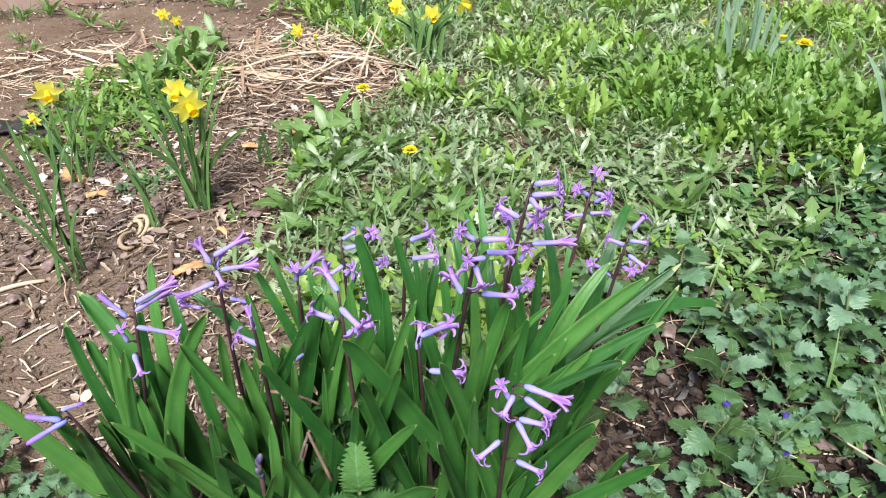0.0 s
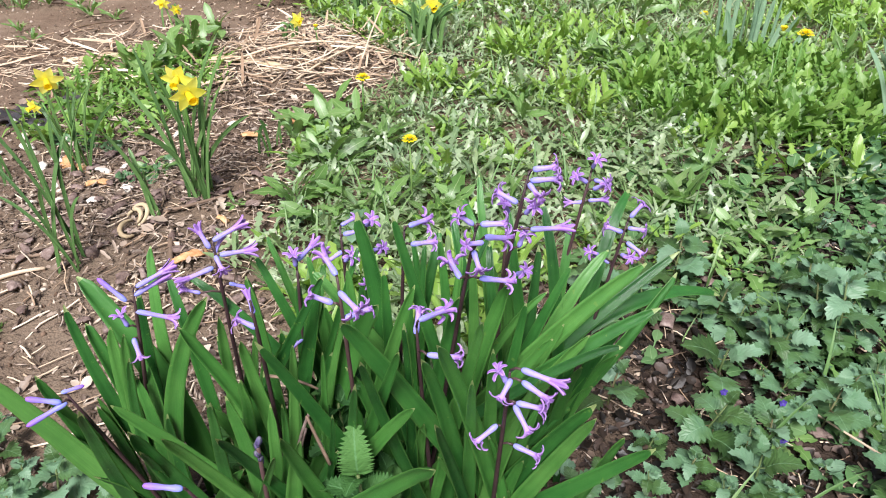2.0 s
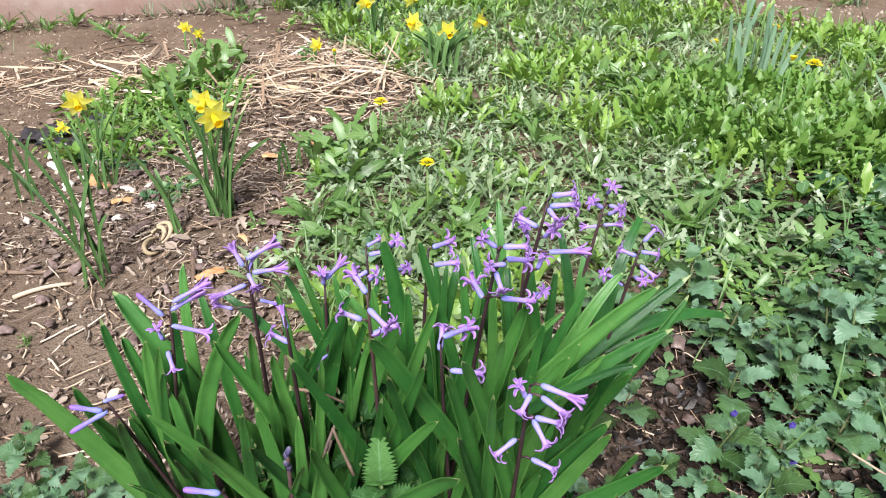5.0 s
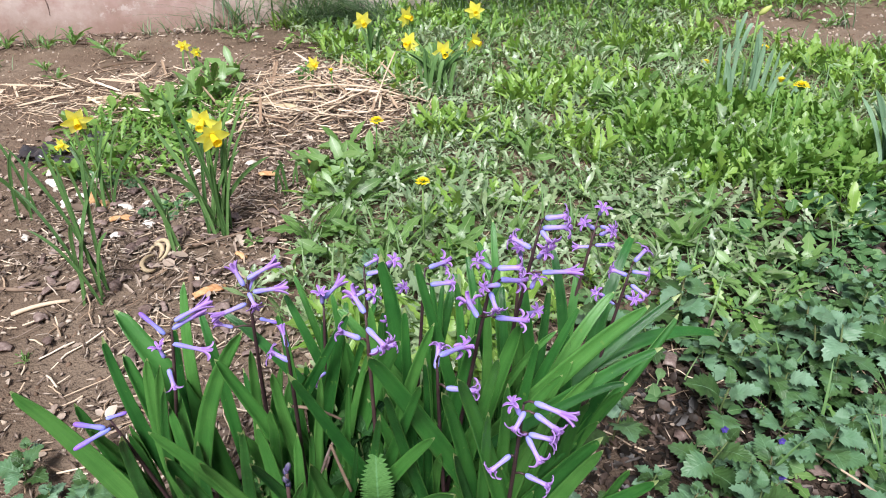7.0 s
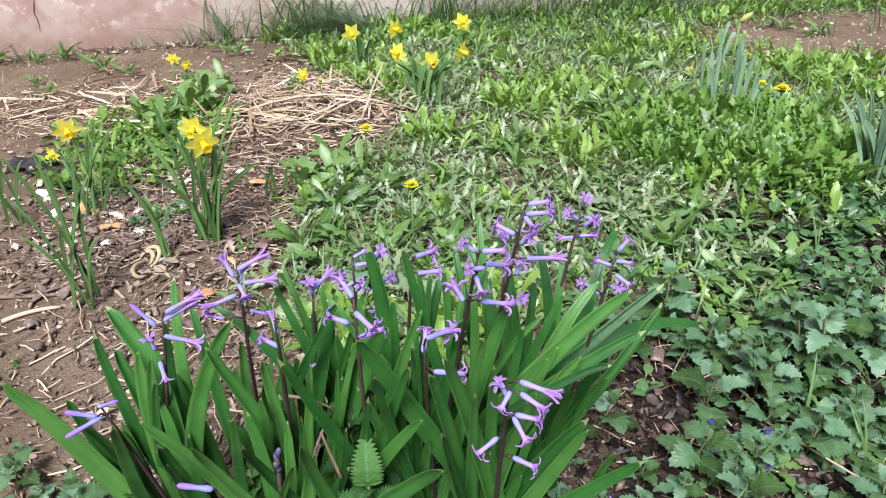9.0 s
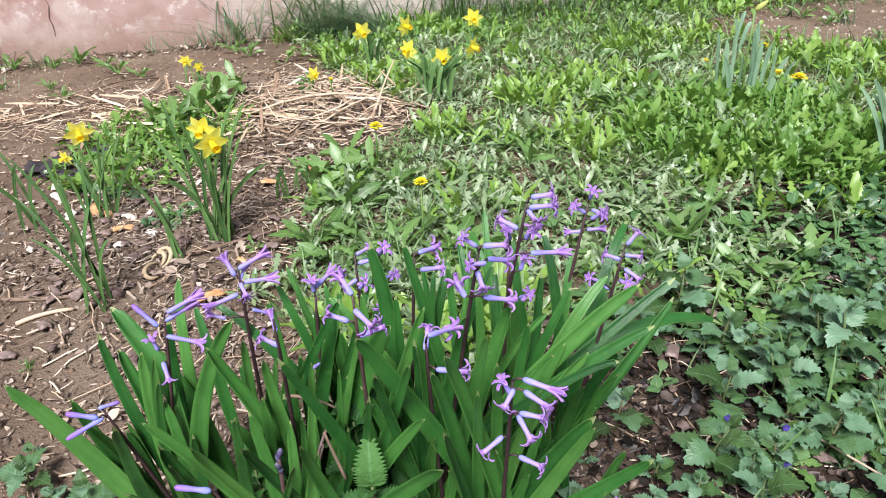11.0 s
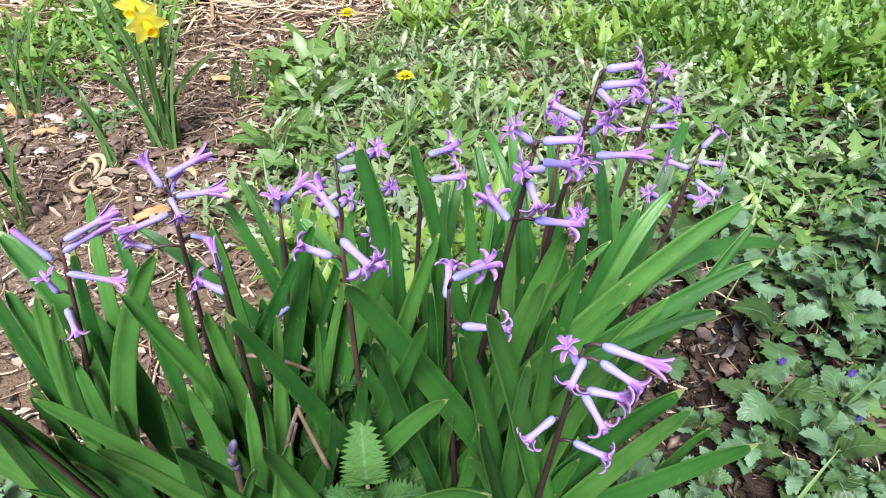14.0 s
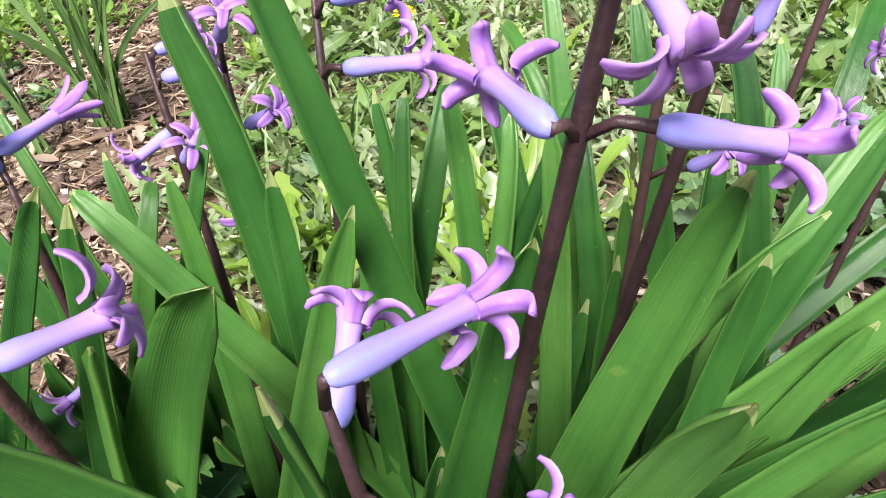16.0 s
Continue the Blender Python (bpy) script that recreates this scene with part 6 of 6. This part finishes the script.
def chip(name, x, y, length, width, material, label, category, group, turn, rise=8.0):
    """A curved shard of bark or leaf with thickness."""
    verts, faces, n = [], [], 6
    r = random.Random(int(x * 5000) + int(y * 300))
    for i in range(n + 1):
        s = i / n
        w = width * 0.5 * (0.45 + 0.55 * math.sin(math.pi * (0.12 + 0.8 * s))) * r.uniform(0.55, 1.2)
        z = 0.18 * width * math.sin(math.pi * s)
        for side in (0.0018, -0.0008):
            for u in (-1, -0.35, 0.35, 1):
                verts.append((w * u, length * (s - 0.5), z + 0.12 * width * (1 - u * u) + 0.10 * width * noise.noise((u * 2.1, s * 4 + x * 9, y * 5)) + side))
    for i in range(n):
        a, b = 8 * i, 8 * (i + 1)
        for j in range(3):
            faces += [(a + j, a + j + 1, b + j + 1, b + j), (a + 5 + j, a + 4 + j, b + 4 + j, b + 5 + j)]
        faces += [(a + 4, a, b, b + 4), (a + 3, a + 7, b + 7, b + 3)]
    e = 8 * n
    faces += [(0, 4, 5, 6, 7, 3, 2, 1), (e, e + 1, e + 2, e + 3, e + 7, e + 6, e + 5, e + 4)]
    lump(name, mesh_of(name, verts, faces), material, x, y, ground_z(x, y) + 0.004, label, category, group, Matrix.Rotation(radians(turn), 4, "Z") @ Matrix.Rotation(radians(rise), 4, "X"))


for x, y, a, b, turn in ((-0.633, 1.227, 0.035, 0.026, 20), (-0.594, 1.20, 0.03, 0.022, 60), (-0.539, 1.143, 0.045, 0.022, 120), (-0.321, 1.32, 0.05, 0.026, 125), (-0.262, 1.377, 0.04, 0.022, 80), (-0.316, 0.934, 0.055, 0.024, 130), (-0.30, 1.04, 0.022, 0.014, 70)):
    chip("bark_chip", x, y, a * 0.9, b, BARK, "orange-brown chip of bark lying on the mulch", "bark chip", "orange bark chips", turn, rng.uniform(5, 30))
for x, y, a, b, turn in ((-0.42, 1.676, 0.12, 0.035, 95), (-0.35, 1.63, 0.07, 0.03, 70), (-0.48, 1.70, 0.06, 0.03, 110), (-0.30, 1.70, 0.06, 0.025, 60), (-0.85, 1.76, 0.09, 0.03, 100), (-0.79, 1.79, 0.06, 0.025, 80), (-0.36, 1.75, 0.05, 0.025, 120)):
    chip("bark_strip", x, y, a, b, PALE_PEEL, "tan curved strip of bark on the straw", "bark strip", "tan bark strips", turn, rng.uniform(0, 12))
for x, y, a, b, turn in ((-0.74, 1.287, 0.03, 0.02, 60), (-0.552, 1.189, 0.028, 0.014, 80), (-0.672, 1.208, 0.03, 0.02, 20), (-0.371, 1.371, 0.026, 0.018, 150)):
    chip("pale_chip", x, y, a, b, WHITE_CHIP, "bleached whitish chip on the soil", "chip", "pale chips", turn, 10)
for x, y, a, b, turn in ((0.48, 0.625, 0.03, 0.02, 110), (0.47, 0.80, 0.04, 0.028, 120), (0.33, 0.80, 0.035, 0.024, 160), (0.588, 1.35, 0.03, 0.026, 60), (-0.399, 1.032, 0.03, 0.022, 80), (-0.45, 1.005, 0.026, 0.02, 20), (0.5, 1.1, 0.03, 0.022, 10)):
    chip("dry_leaf", x, y, a, b, DRY_LEAF, "curled brown dry leaf on the ground", "dry leaf", "dry leaves", turn, rng.uniform(-10, 20))


for x, y in spots(75, lambda a, b: near_mulch(a, b) * soft(1.3 - b, 0, 0.2), 0.02, rng, (-0.62, -0.15, 0.8, 1.5)):
    chip("dry_leaf", x, y, rng.uniform(0.014, 0.036), rng.uniform(0.010, 0.024), DRY_LEAF, "curled brown dry leaf on the mulch", "dry leaf", "dry leaves", rng.uniform(0, 360), rng.uniform(-12, 22))
for x, y in spots(34, lambda a, b: in_nettles(a, b), 0.04, rng, (0.2, 0.75, 0.5, 1.1)):
    chip("dry_leaf", x, y, rng.uniform(0.016, 0.034), rng.uniform(0.012, 0.024), DRY_LEAF, "curled brown dry leaf under the nettles", "dry leaf", "dry leaves", rng.uniform(0, 360), rng.uniform(-12, 22))
for x, y in spots(18, lambda a, b: soft(1.1 - (((a + 0.62) / 0.22) ** 2 + ((b - 1.22) / 0.2) ** 2), 0, 0.3), 0.03, rng, (-0.9, -0.4, 1.0, 1.45)):
    chip("pale_chip", x, y, rng.uniform(0.012, 0.03), rng.uniform(0.010, 0.018), WHITE_CHIP, "bleached whitish chip on the soil", "chip", "pale chips", rng.uniform(0, 360), rng.uniform(0, 18))


def stick(points, radius, material=None, label="thin dry twig lying on the mulch", name="twig"):
    p = [Vector(q) for q in points]
    fine = [p[0].lerp(p[1], 0.5 * i) if len(p) == 2 else bezier(p[0], p[1], p[2], i / 6) for i in range(3 if len(p) == 2 else 7)]
    base = fine[0].copy()
    ob = lump(name, tube(name, [f - base for f in fine], [radius * (1 - 0.35 * i / len(fine)) for i in range(len(fine))], 7), material or STICK, *base, label, "twig", "twigs")
    return ob


def on(x, y, up=0.004):
    return (x, y, ground_z(x, y) + up)


stick([on(-0.40, 1.06), on(-0.30, 1.10, 0.012), on(-0.22, 1.17)], 0.003)
stick([on(-0.595, 0.889), on(-0.56, 0.905, 0.008), on(-0.521, 0.917)], 0.0038, STRAW, "short pale dry stalk on the soil")
stick([on(-0.66, 0.95), on(-0.56, 0.93, 0.008), on(-0.47, 0.97)], 0.0035)
stick([on(-0.36, 0.98), on(-0.35, 0.95, 0.01), on(-0.325, 0.88)], 0.0045)
stick([on(-0.44, 1.66, 0.02), on(-0.25, 1.72, 0.06), on(-0.06, 1.70, 0.01)], 0.0032, STRAW, "thick pale dry stalk across the straw heap")
stick([on(-0.28, 1.55, 0.01), on(-0.2, 1.62, 0.05), on(-0.12, 1.75, 0.03)], 0.0025, STRAW, "pale dry stalk on the straw heap")
stick([on(-0.15, 1.62, 0.02), on(-0.13, 1.68, 0.07), on(-0.11, 1.78, 0.10)], 0.0025, STRAW, "pale dry stalk standing out of the straw")
stick([on(-0.82, 1.62), on(-0.7, 1.58, 0.01), on(-0.55, 1.6)], 0.004, STRAW, "pale dry stalk on soil")
stick([on(0.35, 0.93), on(0.41, 0.96, 0.012), on(0.46, 0.97)], 0.0035)
stick([on(-1.0, 1.95), on(-0.93, 1.99, 0.03), on(-0.84, 2.06)], 0.003)
stick([on(0.5, 0.55, 0.03), on(0.46, 0.6, 0.03), on(0.42, 0.7)], 0.0014, STRAW, "thin pale grass stem")
stick([on(0.45, 0.5, 0.03), on(0.52, 0.6, 0.08), on(0.56, 0.72, 0.09)], 0.0014, STRAW, "thin pale grass stem")
stick([(-0.071, 0.502, 0.219), (-0.051, 0.5, 0.221), (-0.032, 0.495, 0.213)], 0.0014, STICK, "dead pale stalk lodged among the leaves")
stick([(-0.022, 0.458, 0.176), (-0.031, 0.466, 0.197), (-0.036, 0.47, 0.213)], 0.0015, STICK, "dead brown stalk lodged among the leaves")
stick([(-0.058, 0.472, 0.13), (-0.046, 0.47, 0.19), (-0.034, 0.475, 0.213)], 0.0016, DRY_LEAF, "dead brown stalk lodged among the leaves")
stick([(-0.068, 0.468, 0.10), (-0.05, 0.468, 0.16), (-0.038, 0.47, 0.20)], 0.0012, DRY_LEAF, "dead brown stalk lodged among the leaves")


for x, y, h, lean in ((0.36, 2.66, 0.22, 0.03), (0.62, 2.72, 0.3, -0.02), (1.28, 2.72, 0.32, 0.02), (1.55, 2.6, 0.25, -0.03), (0.9, 2.8, 0.28, 0.02), (-0.03, 2.6, 0.2, 0.05), (0.48, 2.55, 0.16, 0.07)):
    stick([on(x, y), on(x + lean * 0.2, y, h * 0.6), on(x + lean, y - 0.02, h)], 0.0022, None, "tall dry dead stem standing before the wall", "dead_stem")


def stone(x, y, size, flat=0.6, material=None, label="pale rounded stone half sunk in soil", name="stone", category="stone"):
    bm = bmesh.new()
    bmesh.ops.create_icosphere(bm, subdivisions=3, radius=1.0)
    for v in bm.verts:
        k = 1 + 0.28 * noise.noise(v.co * 1.3 + Vector((x * 17, y * 13, 0))) + 0.08 * noise.noise(v.co * 4 + Vector((x * 7, 0, 1)))
        v.co = Vector((v.co.x * k, v.co.y * k * 0.8, v.co.z * k * flat)) * size
    me = bpy.data.meshes.new(name)
    bm.to_mesh(me)
    bm.free()
    me.polygons.foreach_set("use_smooth", np.ones(len(me.polygons), dtype=bool))
    lump(name, me, material or STONE, x, y, ground_z(x, y) + size * flat * 0.35, label, category, "stones")


stone(-0.471, 0.951, 0.0125, 0.8, DRY_LEAF, "brown walnut-like round nut on soil", "nut", "nut")
for x, y, s in ((0.935, 1.994, 0.05), (0.965, 1.99, 0.04), (1.0, 2.004, 0.045), (1.03, 2.01, 0.035), (1.145, 2.018, 0.04), (1.18, 2.03, 0.03), (1.23, 2.05, 0.035), (1.31, 2.49, 0.04), (1.35, 2.08, 0.022), (1.28, 2.52, 0.02), (1.4, 2.6, 0.016), (1.2, 2.4, 0.014), (-0.56, 1.20, 0.016), (-0.60, 1.13, 0.014), (-0.66, 1.3, 0.02), (-0.72, 1.27, 0.018), (-0.76, 1.35, 0.02), (-0.55, 1.1, 0.01), (-0.35, 0.82, 0.011), (-0.44, 0.97, 0.008), (-0.41, 1.3, 0.013), (-0.33, 1.36, 0.012), (-0.62, 2.33, 0.022), (-0.66, 2.31, 0.014), (-0.50, 0.87, 0.007), (-0.7, 1.45, 0.022), (-0.8, 1.43, 0.018)):
    stone(x, y, s * 0.62, 0.5)


def curled_peel(x, y):
    """Two strips of dry peel curled round each other."""
    ob = thing("curled_peel", x, y, ground_z(x, y) + 0.008, "pale cream curled strips of dry peel on mulch", "peel")
    for around, start, sweep, cx, cy in ((0.017, 2.5, -3.3, -0.002, 0.016), (0.0105, 2.9, -3.6, -0.004, 0.013), (0.013, 1.9, 3.9, 0.003, -0.016)):
        pts = [(cx + around * math.cos(start + sweep * i / 12), cy + 1.7 * around * math.sin(start + sweep * i / 12), 0.004 * math.sin(0.4 * i)) for i in range(13)]
        part("strip", tube("strip", pts, [0.0012 + 0.0028 * math.sin(math.pi * (0.05 + 0.9 * i / 12)) for i in range(13)], 8), PALE_PEEL, ob)


curled_peel(-0.437, 1.028)


def black_sheet(x, y, w, d, turn):
    """A crumpled dark wet scrap."""
    n, verts, faces = 12, [], []
    for layer in (0.0, -0.0015):
        for j in range(n + 1):
            for i in range(n + 1):
                u, v = i / n - 0.5, j / n - 0.5
                z = 0.012 + 0.014 * noise.noise((u * 5 + x * 3, v * 5, 2.0)) + 0.005 * noise.noise((u * 13, v * 13, y))
                edge = 1 + 0.2 * noise.noise((u * 3, v * 3, 7.0 + x))
                verts.append((u * w * edge, v * d * edge, z + layer))
    k = n + 1
    o = k * k
    for j in range(n):
        for i in range(n):
            a = j * k + i
            faces += [(a, a + 1, a + k + 1, a + k), (o + a + 1, o + a, o + a + k, o + a + k + 1)]
    lump("black_scrap", mesh_of("black_scrap", verts, faces), BLACK_WASTE, x, y, ground_z(x, y), "crumpled wet black scrap lying on the soil", "scrap", "black scraps", Matrix.Rotation(radians(turn), 4, "Z"))


black_sheet(-0.83, 1.43, 0.10, 0.06, 15)
black_sheet(-0.78, 1.38, 0.09, 0.025, -5)
black_sheet(-0.74, 1.5, 0.05, 0.04, 40)


def violet(x, y):
    ob = thing("violet", x, y, ground_z(x, y), "tiny dark blue violet flower among nettles", "flower", "violets")
    top = Vector((0.004, -0.004, 0.035))
    part("stalk", tube("stalk", [(0, 0, -0.004), (0.001, 0, 0.02), top], [0.0007, 0.0007, 0.0006], 5), GREEN_STEM, ob)
    me = leaf_mesh("violet_petal", flat_leaf([0.1, 0.3, 0.4, 0.25], None, 0.1, 0.1), VIOLET_FLOWER)
    for k in range(5):
        part("petal", me, None, ob, "", Matrix.Translation(top) @ Matrix.Rotation(radians(70), 4, "X") @ leaf_pose(0, 0, 0, 1.2566 * k, 0.3, 0.0042))


for x, y in ((0.347, 0.664), (0.402, 0.647), (0.385, 0.6)):
    violet(x, y)
